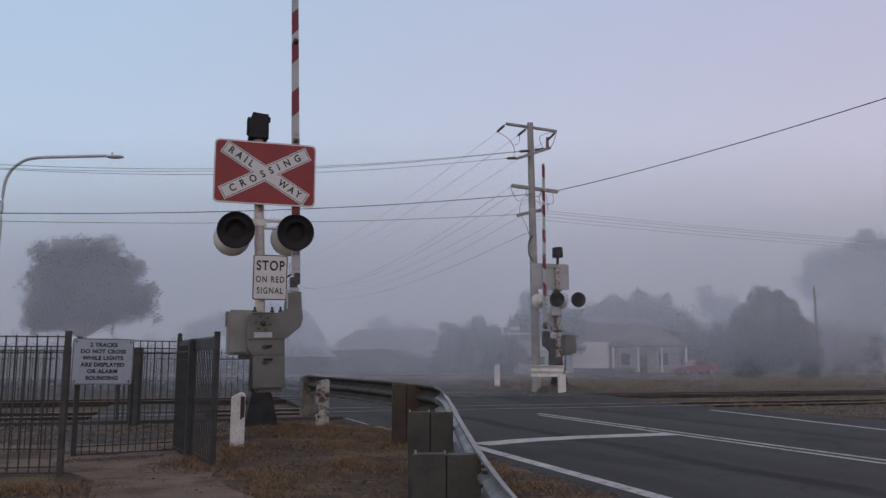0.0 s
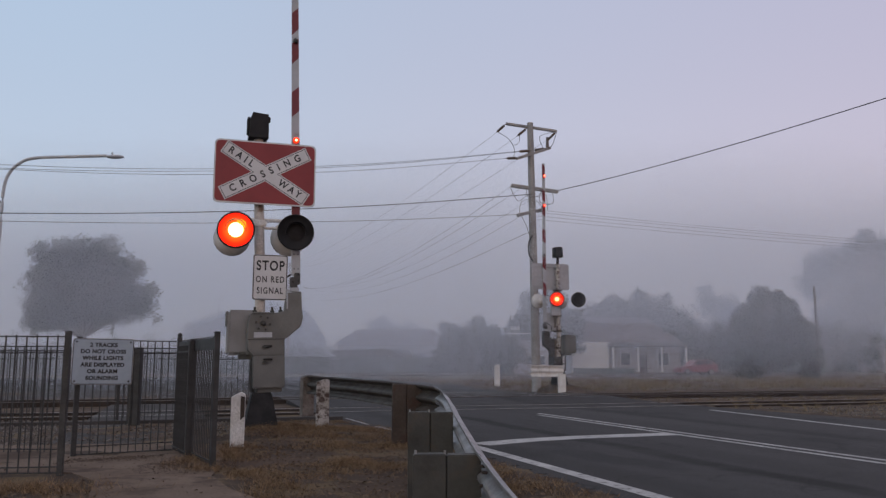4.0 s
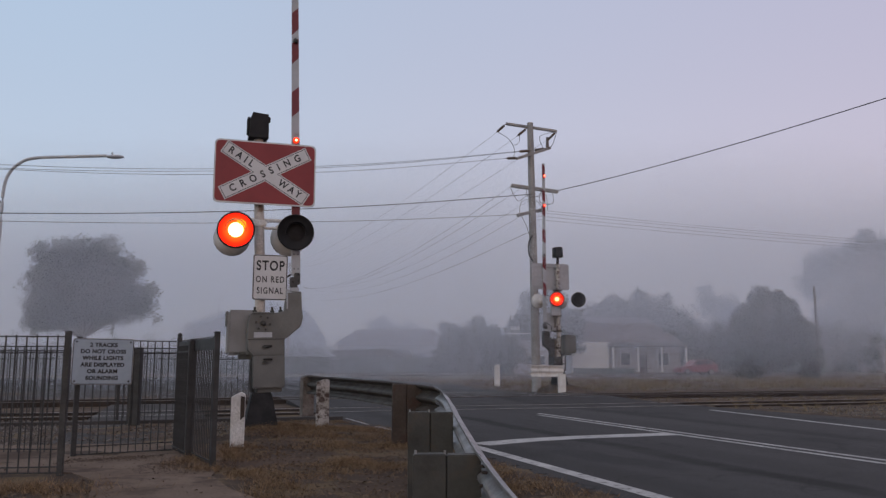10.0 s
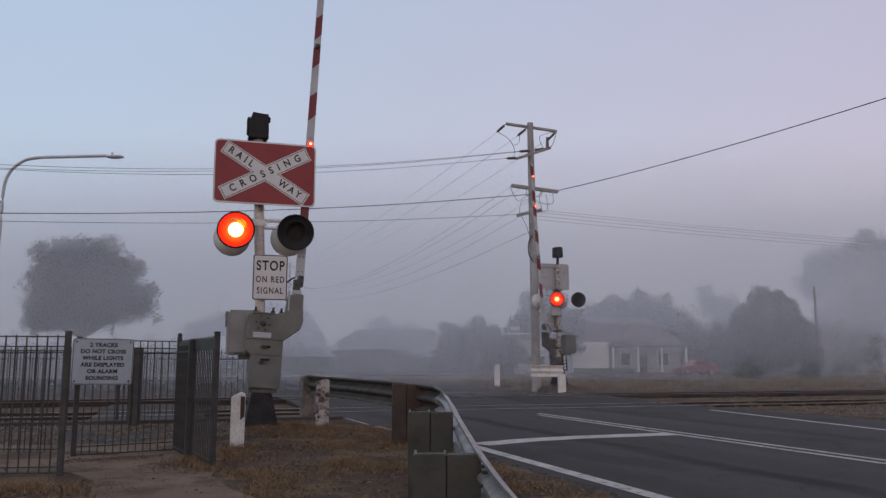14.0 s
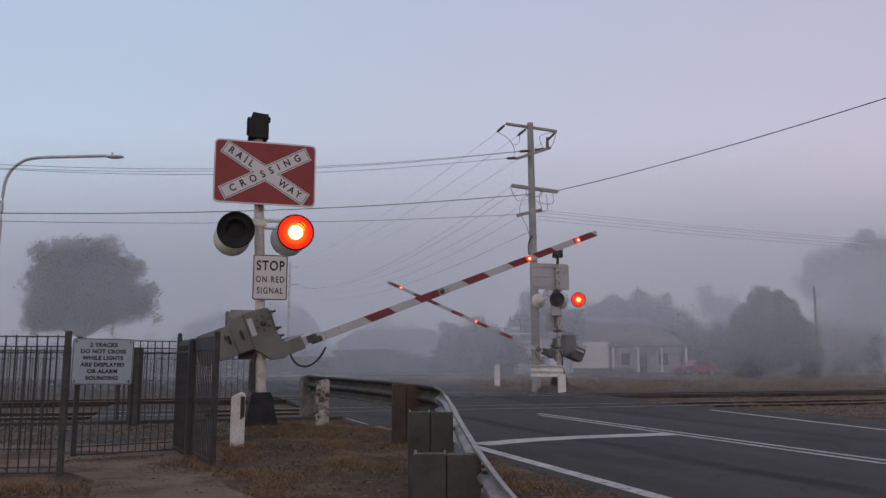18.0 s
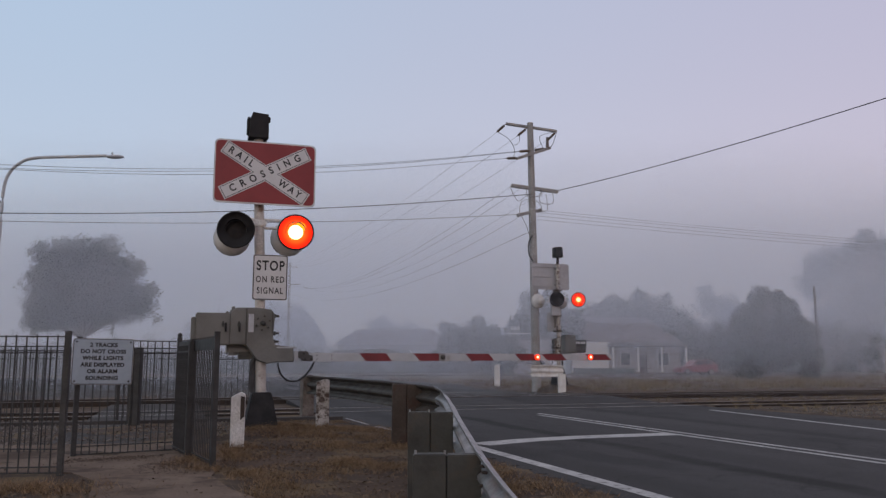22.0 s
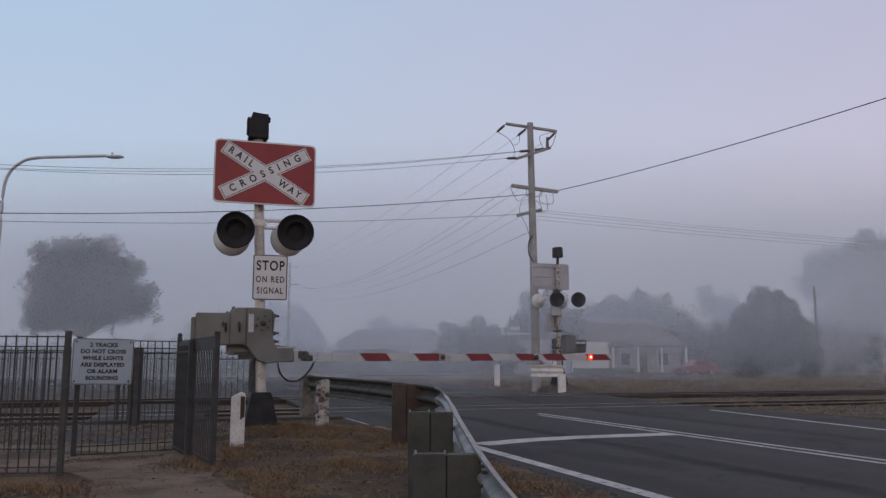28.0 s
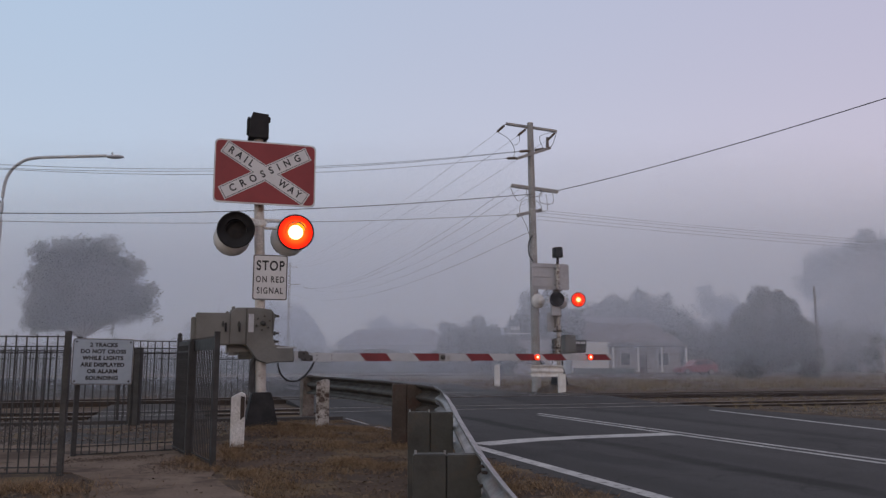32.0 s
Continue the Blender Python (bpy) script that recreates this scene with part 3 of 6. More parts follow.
def build_tracks():
    for s0, z0, name in ((18.45, -0.155, "railway_track"), (23.45, -0.075, "railway_track")):
        tr = thing(name, Matrix.Translation(at(0, s0, z0)) @ pose(0, 0, 0, 0, 0, TURN), "rusty steel railway track on ballast through the crossing", "railway track", "railway tracks")
        for side in (-0.75, 0.75):
            bm = bmesh.new()
            prism(bm, rail_profile(), -90, 120)
            bmesh.ops.transform(bm, matrix=pose(0, side, 0, 0, 0, -90), verts=bm.verts[:])
            r = part("rail", bm, "rail_steel", tr)
            bm = bmesh.new()
            box(bm, -120, 90, side - 0.03, side + 0.03, 0.158, 0.166)
            part("rail_head", bm, "rail_head", r, "worn shiny rail head")
        bm = bmesh.new()
        box(bm, -0.12, 0.12, -1.25, 1.25, -0.13, 0.0, 0.01)
        sl = part("sleeper", bm, "timber", tr)
        sl.location = (-2.4, 0, 0)
        for i in range(-30, 60):
            x = i * 0.68
            if 2.6 < x < 12.8 or abs(x + 2.4) < 0.1:
                continue
            o = new("sleeper", sl.data)
            o.parent = tr
            o.location = (x, 0, 0)
    # ballast: broken stone, joined
    rnd = random.Random(4)
    vs, fs = [], []
    for i in range(19000):
        n = rnd.choice((rnd.uniform(-16, 2.9), rnd.uniform(12.7, 34), rnd.uniform(12.7, 24)))
        s = rnd.uniform(16.4 if n < 5 else 12.5, 25.4)
        if -1.5 < n < 0.6:
            continue
        c = at(n, s, -0.15 + rnd.uniform(0.0, 0.035) - 0.05 * abs(((s - 18.45 + 2.5) % 5.0) - 2.5) / 2.5)
        if s < 16.0:
            c.z = ground_z(c.x, c.y) + rnd.uniform(-0.01, 0.02)
        r = rnd.uniform(0.03, 0.07) * (0.45 if s < 16.0 else 1)
        q = Euler((rnd.uniform(0, 6), rnd.uniform(0, 6), rnd.uniform(0, 6))).to_matrix()
        k = len(vs)
        for p in ((1, 0, -0.5), (-0.6, 0.8, -0.4), (-0.5, -0.9, -0.5), (0.1, 0, 0.9), (0.6, 0.7, 0.4)):
            vs.append(c + q @ Vector(p) * r)
        fs += [(k, k + 1, k + 2), (k, k + 4, k + 1), (k, k + 2, k + 3), (k + 1, k + 3, k + 2), (k + 3, k + 4, k), (k + 4, k + 3, k + 1)]
    for i in range(5500):
        x, y = rnd.uniform(-10, -2.9), rnd.uniform(10.3, 16.2)
        if -1.5 < x * CA + y * SA < 0.6 and rnd.random() < 0.8:
            continue
        c = Vector((x, y, ground_z(x, y) + rnd.uniform(-0.005, 0.02)))
        r = rnd.uniform(0.012, 0.032)
        q = Euler((rnd.uniform(0, 6), rnd.uniform(0, 6), rnd.uniform(0, 6))).to_matrix()
        k = len(vs)
        for p in ((1, 0, -0.5), (-0.6, 0.8, -0.4), (-0.5, -0.9, -0.5), (0.1, 0, 0.9), (0.6, 0.7, 0.4)):
            vs.append(c + q @ Vector(p) * r)
        fs += [(k, k + 1, k + 2), (k, k + 4, k + 1), (k, k + 2, k + 3), (k + 1, k + 3, k + 2), (k + 3, k + 4, k), (k + 4, k + 3, k + 1)]
    me = bpy.data.meshes.new("ballast")
    me.from_pydata([v[:] for v in vs], [], fs)
    me.materials.append(M["ballast"])
    tagged(new("ballast", me), "grey broken stone ballast along the railway", "ballast", kind="stuff")


# ---------------------------------------------------------------- crossing signals with boom
LIT = {"a": [], "b": []}          # moving lenses that light in turn
STEADY = []
ARMS = {}
CABLES = {}


def signal_lamp(parent, x, y, z, facing, phase, tilt=0.0):
    """A flashing lamp: black dish and hood in front, white shell behind."""
    bm = bmesh.new()
    lathe(bm, [(0.0, 0.11), (0.13, 0.115), (0.15, 0.05), (0.262, 0.03), (0.27, 0.0), (0.262, -0.02), (0.25, -0.015), (0.24, 0.012), (0.13, 0.03), (0.0, 0.032)])
    lamp = part("signal_lamp", bm, "black", parent, "black round flashing lamp with a hood")
    lamp.matrix_basis = pose(x, y, z, tilt, 0, facing)
    bm = bmesh.new()
    lathe(bm, [(0.268, 0.02), (0.255, 0.06), (0.2, 0.1), (0.12, 0.14), (0.11, 0.2), (0.0, 0.205)])
    part("back_shell", bm, "shell_paint", lamp, "white domed lamp back")
    bm = bmesh.new()
    lathe(bm, [(0.0, 0.006), (0.09, 0.01), (0.125, 0.02)])
    part("lens", bm, "lens_dark", lamp, "dark red glass lens")
    # hood: an arched visor over the upper half
    bm = bmesh.new()
    rows = []
    for j in range(2):
        for rr in (0.15, 0.143):
            ring = []
            for k in range(17):
                a = radians(-12 + 204 * k / 16)
                dep = 0.0 if j == 0 else -0.13 * (0.45 + 0.55 * max(0.0, math.sin(a)))
                ring.append(bm.verts.new((rr * math.cos(a), 0.012 + dep, rr * math.sin(a))))
            rows.append(ring)
    for a, b in ((0, 2), (2, 3), (3, 1)):
        for k in range(16):
            bm.faces.new((rows[a][k], rows[a][k + 1], rows[b][k + 1], rows[b][k]))
    bmesh.ops.recalc_face_normals(bm, faces=bm.faces[:])
    part("hood", bm, "black", lamp)
    if phase:
        bm = bmesh.new()
        lathe(bm, [(0.0, -0.004), (0.1, 0.0), (0.248, 0.003), (0.248, 0.006), (0.0, 0.006)])
        if y < 0:
            # emissive crescent painted in for the light reflected inside the hood
            arc = [(radians(2 + 10 * k), 0.04 * math.sin(math.pi * (k + 0.5) / 11)) for k in range(11)]
            rows = [[bm.verts.new((rr * math.cos(a) + 0.028, -0.012, rr * math.sin(a) + 0.024)) for a, rr in ((a, 0.1 + sg * w) for a, w in arc)] for sg in (-1, 1)]
            for k in range(10):
                bm.faces.new((rows[0][k], rows[0][k + 1], rows[1][k + 1], rows[1][k])).material_index = 1
        g = part("bulb_disc", bm, ["glow_big" if y < 0 else "glow_far", "glow_reflection"], lamp, "red signal light")
        LIT[phase].append((g, 0.06, -0.004))
    return lamp


def boom_lamp(arm, r, z, phase, y=-0.03):
    bm = bmesh.new()
    lathe(bm, [(0.0, 0.02), (0.036, 0.02), (0.038, -0.012), (0.03, -0.02), (0.0, -0.022)], 14)
    h = part("boom_lamp", bm, "case_dark", arm, "small dark barrier lamp housing")
    h.matrix_basis = pose(r, y, z)
    bm = bmesh.new()
    lathe(bm, [(0.0, -0.05), (0.028, -0.046), (0.044, -0.036), (0.046, -0.03), (0.0, -0.026)], 14)
    g = part("boom_bulb", bm, "glow_small", arm, "lit red barrier light")
    g.matrix_basis = pose(r, y, z)
    LIT[phase].append((g, y + 0.088, y))
    return g


def crossing_signal(name, m, label, length, near, lamps, far=False):
    t = thing(name, m, label, "crossing signal", "level crossing signals")

    def lean(z):
        return -0.036 * z * (1 if near else 0.2)
    bm = bmesh.new()
    rod(bm, (0, 0, 0.4), (lean(4.2), 0, 4.2), 0.075, 0.072, 16)
    part("mast", bm, "mast_paint" if near else "flaking_paint", t, "white painted steel mast with rust stains")
    bm = bmesh.new()
    g = box(bm, -0.25, 0.25, -0.25, 0.25, -0.12, 0.45, 0.02)
    for v in bm.verts:
        if v.co.z > 0.3:
            v.co.x *= 0.56
            v.co.y *= 0.56
    part("mast_base", bm, "footing", t, "black tapered mast base")
    # bell on top
    bx, bz = lean(4.3), (0.0 if near else 0.24)
    if not near:
        bm = bmesh.new()
        rod(bm, (bx, 0, 4.15), (bx, 0, 4.5), 0.05, seg=10)
        part("bell_stem", bm, "black", t)
    bm = bmesh.new()
    prism(bm, [(-0.15, 4.2), (0.13, 4.2), (0.14, 4.3), (0.13, 4.56), (-0.1, 4.58), (-0.13, 4.5), (-0.14, 4.3)], -0.16, 0.16, Matrix.Translation((bx, 0, bz)))
    bell = part("bell", bm, "black", t, "black warning bell")
    for x0, x1, y, z0, z1 in ((-0.17, -0.13, 0.1, 4.28, 4.52), (0.13, 0.17, 0.04, 4.48, 4.56), (0.1, 0.15, 0.04, 4.22, 4.28)):
        bm = bmesh.new()
        box(bm, bx + x0, bx + x1, -y, y, z0 + bz, z1 + bz, 0.008)
        part("bell_bracket", bm, "black", bell)
    # red board with the crossed blades
    sx, sz, sy = (lean(3.7) + 0.085 if near else 0.19), (3.655 if near else 3.75), -0.17
    bm = bmesh.new()
    prism(bm, rounded(1.48, 0.95, 0.075), sy, sy + 0.012, Matrix.Translation((sx, 0, sz)))
    board = part("sign_board", bm, ["sign_back"], t, "red board with white crossed blades")
    bm = bmesh.new()
    prism(bm, rounded(1.465, 0.935, 0.07), sy - 0.003, sy, Matrix.Translation((sx, 0, sz)))
    part("board_border", bm, "sign_white", board)
    bm = bmesh.new()
    prism(bm, rounded(1.44, 0.905, 0.06), sy - 0.005, sy - 0.003, Matrix.Translation((sx, 0, sz)))
    part("board_face", bm, "sign_red", board)
    for layer, (mat, nm, hl, hw) in enumerate((("sign_white", "cross_blade", 0.71, 0.106), ("sign_black", "blade_border", 0.693, 0.092), ("sign_white", "blade_face", 0.684, 0.083))):
        for k, ang in enumerate((28.5, -31.5)):
            bm = bmesh.new()
            prism(bm, [(-hl, -hw), (hl, -hw), (hl, hw), (-hl, hw)], sy - 0.0056 - 0.0014 * layer - 0.0006 * k, sy - 0.005, Matrix.Translation((sx, 0, sz)) @ pose(0, 0, 0, 0, -ang, 0))
            part(nm, bm, mat, board)
    if near:
        mm = Matrix.Translation((sx, sy - 0.0105, sz))
        words("lettering", "CROSSING", 0.148, "sign_black", board, mm @ pose(0, 0, 0, 0, -28.5, 0), 0.88, 2.15, 1.0)
        words("lettering", "RAIL", 0.148, "sign_black", board, mm @ pose(0, 0, 0, 0, 31.5, 0) @ pose(-0.42, 0, 0), 0.88, 1.75, 1.0)
        words("lettering", "WAY", 0.148, "sign_black", board, mm @ pose(0, 0, 0, 0, 31.5, 0) @ pose(0.42, 0, 0), 0.88, 1.55, 1.0)
    for z in (sz - 0.36, sz, sz + 0.36):
        bm = bmesh.new()
        box(bm, sx - 0.7, sx + 0.7, sy + 0.012, sy + 0.045, z - 0.022, z + 0.022, 0.004)
        part("stiffener", bm, "sign_back", board)
    for z in (sz - 0.3, sz + 0.3):
        bm = bmesh.new()
        box(bm, lean(z) - 0.09, lean(z) + 0.09, sy + 0.04, 0.09, z - 0.025, z + 0.025, 0.005)
        part("clamp", bm, "galv", t)
    # stop sign below
    px, pz = 0.14 + lean(2.0), 2.11
    bm = bmesh.new()
    prism(bm, rounded(0.5, 0.665, 0.03), -0.135, -0.125, Matrix.Translation((px, 0, pz)))
    plate = part("stop_plate", bm, "sign_back", t, "white plate with black lettering")
    bm = bmesh.new()
    prism(bm, rounded(0.49, 0.655, 0.028), -0.137, -0.135, Matrix.Translation((px, 0, pz)))
    part("plate_border", bm, "sign_black", plate)
    bm = bmesh.new()
    prism(bm, rounded(0.465, 0.63, 0.02), -0.1385, -0.137, Matrix.Translation((px, 0, pz)))
    part("plate_face", bm, "sign_white", plate)
    if near:
        words("lettering", "STOP", 0.2, "sign_black", plate, pose(px, -0.1405, pz + 0.165), 0.76, 1.18, 1.0)
        words("lettering", "ON RED", 0.128, "sign_black", plate, pose(px, -0.1405, pz - 0.035), 0.74, 1.26, 0.7)
        words("lettering", "SIGNAL", 0.128, "sign_black", plate, pose(px, -0.1405, pz - 0.2), 0.74, 1.24, 0.7)
    # lamps on their cross arms
    lx = lean(2.85)
    for z in (2.98, 2.86):
        bm = bmesh.new()
        tube(bm, [(lx - 0.42, -0.02, z - 0.04), (lx - 0.3, 0, z), (lx + 0.34, 0, z), (lx + 0.46, -0.02, z - 0.04)], 0.022, 8)
        part("lamp_arm", bm, "white_paint", t)
    bm = bmesh.new()
    box(bm, lx - 0.1, lx + 0.1, -0.1, 0.1, 2.87, 2.97, 0.02)
    part("junction_box", bm, "white_paint", t)
    for x, y, z, face, phase in lamps:
        signal_lamp(t, x, y, z, face, phase)
    if far:
        for z0, z1, w in ((0.7, 1.5, 0.05), (1.9, 2.5, 0.045)):
            bm = bmesh.new()
            box(bm, 0.1, 0.1 + w, -0.05, 0.05, z0, z1, 0.008)
            part("conduit", bm, "worn_timber", t, "stained cable conduit")
        for z in (1.15, 1.75, 2.3, 3.2):
            bm = bmesh.new()
            box(bm, -0.12, 0.16, -0.1, 0.1, z, z + 0.06, 0.01)
            part("clamp", bm, "rust_post", t, "rusty mast clamp")
        bm = bmesh.new()
        box(bm, -0.02, 0.34, 0.12, 0.2, 2.32, 2.74, 0.01)
        part("sign_frame", bm, "sign_back", t, "grey back of a small sign")
        bm = bmesh.new()
        box(bm, -0.36, -0.1, 0.1, 0.34, 1.5, 1.6, 0.02)
        part("bracket", bm, "worn_timber", t)
    # drive case behind the pivot, fixed to the mast
    bm = bmesh.new()
    box(bm, -0.5, -0.05, 0.05, 0.42, 0.98, 1.64, 0.04)
    drive = part("drive_case", bm, "case_light" if near else "case_grey", t, "grey steel barrier drive case")
    bm = bmesh.new()
    box(bm, -0.4, 0.0, 0.02, 0.3, 0.92, 1.1, 0.07)
    part("motor_housing", bm, "case_grey", drive, "rounded grey motor housing")
    bm = bmesh.new()
    box(bm, -0.52, -0.49, 0.1, 0.36, 1.4, 1.62, 0.008)
    part("hinge", bm, "case_grey", drive)
    bm = bmesh.new()
    tube(bm, [(-0.1, -0.02, 1.0), (-0.14, -0.03, 0.86), (-0.15, -0.02, 0.66), (-0.13, 0.0, 0.45)], 0.035, 8)
    part("conduit", bm, "case_dark", t)
    # swinging arm
    bm = bmesh.new()
    prism(bm, [(-0.47, 0.14), (-0.38, 0.22), (-0.1, 0.225), (0.12, 0.2), (0.17, 0.12), (0.15, -0.2), (0.18, -0.31), (0.44, -0.34), (0.46, -0.555), (0.2, -0.56), (0.08, -0.58),
               (-0.06, -0.54), (-0.24, -0.31), (-0.47, -0.31)], -0.19, -0.02)
    bmesh.ops.bevel(bm, geom=bm.edges[:], offset=0.012, segments=1, affect="EDGES")
    arm = part("barrier_arm", bm, "case_grey" if near else "case_dark", t, "grey counterweighted boom mechanism")
    arm.matrix_basis = pose(-0.02, 0, 1.437)
    bm = bmesh.new()
    box(bm, -0.93, -0.46, -0.2, 0.3, -0.31, 0.14, 0.015)
    cw = part("counterweight", bm, "case_grey" if near else "case_dark", arm)
    bm = bmesh.new()
    box(bm, -0.99, -0.93, -0.14, 0.2, -0.28, 0.08, 0.01)
    part("end_weight", bm, "case_grey", cw)
    for x in (-0.56, -0.34):
        bm = bmesh.new()
        rod(bm, (x, -0.24, 0.02), (x, -0.24, -0.06), 0.012, seg=6)
        rod(bm, (x, -0.19, -0.02), (x, -0.25, -0.02), 0.02, seg=6)
        part("bolt", bm, "guard_post", arm)
    # bolted inspection cover, seams and latches
    bm = bmesh.new()
    prism(bm, [(-0.44, -0.27), (-0.44, 0.11), (-0.37, 0.18), (-0.25, 0.18), (-0.25, -0.27)], -0.2, -0.188)
    part("cover", bm, "case_grey", arm)
    for x in (-0.232, 0.135):
        bm = bmesh.new()
        box(bm, x - 0.006, x + 0.006, -0.197, -0.15, -0.3 if x < 0 else -0.16, 0.215 if x < 0 else 0.16, 0.002)
        part("seam_flange", bm, "guard_post", arm)
    for x in (-0.52, -0.33):
        bm = bmesh.new()
        box(bm, x - 0.014, x + 0.014, -0.235, -0.2, -0.13, 0.0, 0.006)
        part("latch", bm, "footing", arm, "dark steel latch")
    bm = bmesh.new()
    box(bm, -0.205, -0.13, -0.196, -0.188, -0.13, 0.13, 0.002)
    part("label_plate", bm, "boom_white", arm, "white number plate")
    bm = bmesh.new()
    lathe(bm, [(0.0, -0.235), (0.035, -0.235), (0.04, -0.19)], 12)
    part("pivot", bm, "guard_post", arm)
    for k in range(6):
        a = radians(60 * k + 20)
        bm = bmesh.new()
        rod(bm, (0.1 * math.cos(a), -0.19, 0.1 * math.sin(a)), (0.1 * math.cos(a), -0.215, 0.1 * math.sin(a)), 0.016, seg=6)
        part("bolt", bm, "guard_post", arm)
    for z in (0.11, -0.14, -0.26):
        bm = bmesh.new()
        rod(bm, (0.15, -0.1, z), (0.24, -0.1, z), 0.016, seg=8)
        rod(bm, (0.16, -0.1, z), (0.19, -0.1, z), 0.03, seg=6)
        part("stud", bm, "guard_post", arm)
    za = -0.486
    bm = bmesh.new()
    box(bm, 0.2, 0.5, -0.2, -0.02, za + 0.128, za + 0.15, 0.008)
    box(bm, 0.46, 0.52, -0.15, -0.04, za - 0.04, za + 0.09, 0.008)
    part("adaptor", bm, "boom_white", arm, "pale adaptor plate")
    bm = bmesh.new()
    box(bm, 0.51, 0.68, -0.135, -0.055, za - 0.02, za + 0.085, 0.012)
    box(bm, 0.57, 0.74, -0.14, -0.05, za - 0.06, za + 0.03, 0.012)
    clamp = part("boom_clamp", bm, "case_dark", arm, "dark steel boom clamp")
    for x, z in ((0.6, 0.05), (0.62, -0.03), (0.71, -0.03)):
        bm = bmesh.new()
        rod(bm, (x, -0.14, za + z), (x, -0.16, za + z), 0.014, seg=6)
        part("bolt", bm, "footing", clamp)
    for x in (0.8, 1.02):
        for z in (-0.03, 0.03):
            bm = bmesh.new()
            rod(bm, (x, -0.115, za + z), (x, -0.125, za + z), 0.01, seg=6)
            part("rivet", bm, "case_dark", arm)
    # tapered aluminium boom
    y0, y1 = -0.115, -0.075
    h0, h1 = 0.064, 0.048
    bm = bmesh.new()
    prism(bm, [(0.7, za - h0), (length, za - h1), (length, za + h1), (0.7, za + h0)], y0, y1)
    part("boom", bm, "boom_white", arm, "white boom with red diagonal stripes")

    def hh(r):
        return h0 + (h1 - h0) * (r - 0.56) / (length - 0.56)
    k = length / 5.69
    for a, b in ((1.435, 1.848), (2.278, 2.69), (3.119, 3.51), (3.957, 4.283), (4.423, 4.777), (5.209, 5.587)):
        a, b = a * k, b * k
        bm = bmesh.new()
        prism(bm, [(a, za + hh(a)), (b, za + hh(b)), (b + 0.095, za - hh(b)), (a + 0.105, za - hh(a))], y0 - 0.003, y1 + 0.003)
        part("red_stripe", bm, "boom_red", arm)
    bm = bmesh.new()
    box(bm, 2.69 * k, 2.79 * k, y0 - 0.02, y1 + 0.02, za - 0.06, za + 0.055, 0.005)
    part("splice", bm, "galv", arm)
    yl = y0 - 0.03
    for r, ph in ((2.745, "a" if near else "b"), (4.323, "b" if near else "a"), (5.272, "c")):
        if near:
            boom_lamp(arm, r * k, za, ph, yl)
        else:
            boom_lamp_back(arm, r * k, za, ph, y1 + 0.03)
    bm = bmesh.new()
    tube(bm, curve_points([(0.25, -0.2, -0.57), (0.28, -0.2, -0.7), (0.37, -0.19, -0.81), (0.5, -0.18, -0.84), (0.63, -0.16, -0.78), (0.73, -0.14, -0.67), (0.8, -0.12, -0.55)], 4), 0.014, 6)
    for v in bm.verts:
        v.co -= Vector((0.5, -0.18, -0.56))
    cable = part("lamp_cable", bm, "rubber", arm)
    cable.matrix_basis = pose(0.5, 0.04, -0.56)
    CABLES[name + ("_far" if far else "")] = cable
    if far:
        bm = bmesh.new()
        box(bm, -0.95, -0.42, 0.3, 0.312, -0.06, 0.13, 0.004)
        pl = part("number_plate", bm, "sign_black", arm, "black plate with pale writing")
        for x in (-0.9, -0.8, -0.69, -0.59, -0.51):
            bm = bmesh.new()
            box(bm, x, x + 0.075, 0.312, 0.316, 0.0, 0.075)
            part("writing_bar", bm, "sign_white", pl)
    bm = bmesh.new()
    box(bm, -0.44, -0.39, -0.14, -0.06, 0.17, 0.24, 0.012)
    part("lifting_lug", bm, "case_grey", arm)
    ARMS[name + ("_far" if far else "")] = arm
    return t


def boom_lamp_back(arm, r, z, phase, y):
    """The same lamp on the other face of the boom."""
    bm = bmesh.new()
    lathe(bm, [(0.0, -0.02), (0.036, -0.02), (0.038, 0.012), (0.03, 0.02), (0.0, 0.022)], 14)
    h = part("boom_lamp", bm, "case_dark", arm, "small dark barrier lamp housing")
    h.matrix_basis = pose(r, y, z)
    bm = bmesh.new()
    lathe(bm, [(0.0, 0.05), (0.028, 0.046), (0.05, 0.036), (0.052, 0.03), (0.0, 0.026)], 14)
    g = part("boom_bulb", bm, "glow_small", arm, "lit red barrier light")
    g.matrix_basis = pose(r, y, z)
    LIT[phase].append((g, y - 0.088, y))


LIT["c"] = []


def build_signals():
    # a lights first on the left as seen from the road, b on the right
    crossing_signal("crossing_signal", pose(-2.638, 12.0, 0.17, 0, 0, TURN), "railway crossing signal with flashing lamps and striped boom barrier", 5.69, True,
                    [(-0.455, -0.3, 2.765, -8, "a"), (0.40, -0.3, 2.77, -4, "b"), (-0.47, 0.32, 2.73, 180, None), (0.37, 0.32, 2.76, 180, None)])
    crossing_signal("crossing_signal", pose(4.135, 29.4, 0.42, 0, 0, TURN + 180), "railway crossing signal facing away, with a striped boom barrier", 6.6, False,
                    [(-0.68, 0.3, 2.9, 165, "b"), (0.17, 0.3, 2.9, 165, "a"), (-0.26, -0.32, 2.86, 0, None), (0.64, -0.32, 2.86, 0, None)], True)


# ---------------------------------------------------------------- guard rails and marker posts
W_BEAM = [(0.0, 0.0), (0.0, -0.02), (-0.02, -0.035), (-0.08, -0.07), (-0.083, -0.1), (-0.02, -0.14), (-0.005, -0.155), (-0.005, -0.18), (-0.02, -0.195), (-0.083, -0.235), (-0.08, -0.265),
          (-0.02, -0.3), (0.0, -0.315), (0.0, -0.335)]


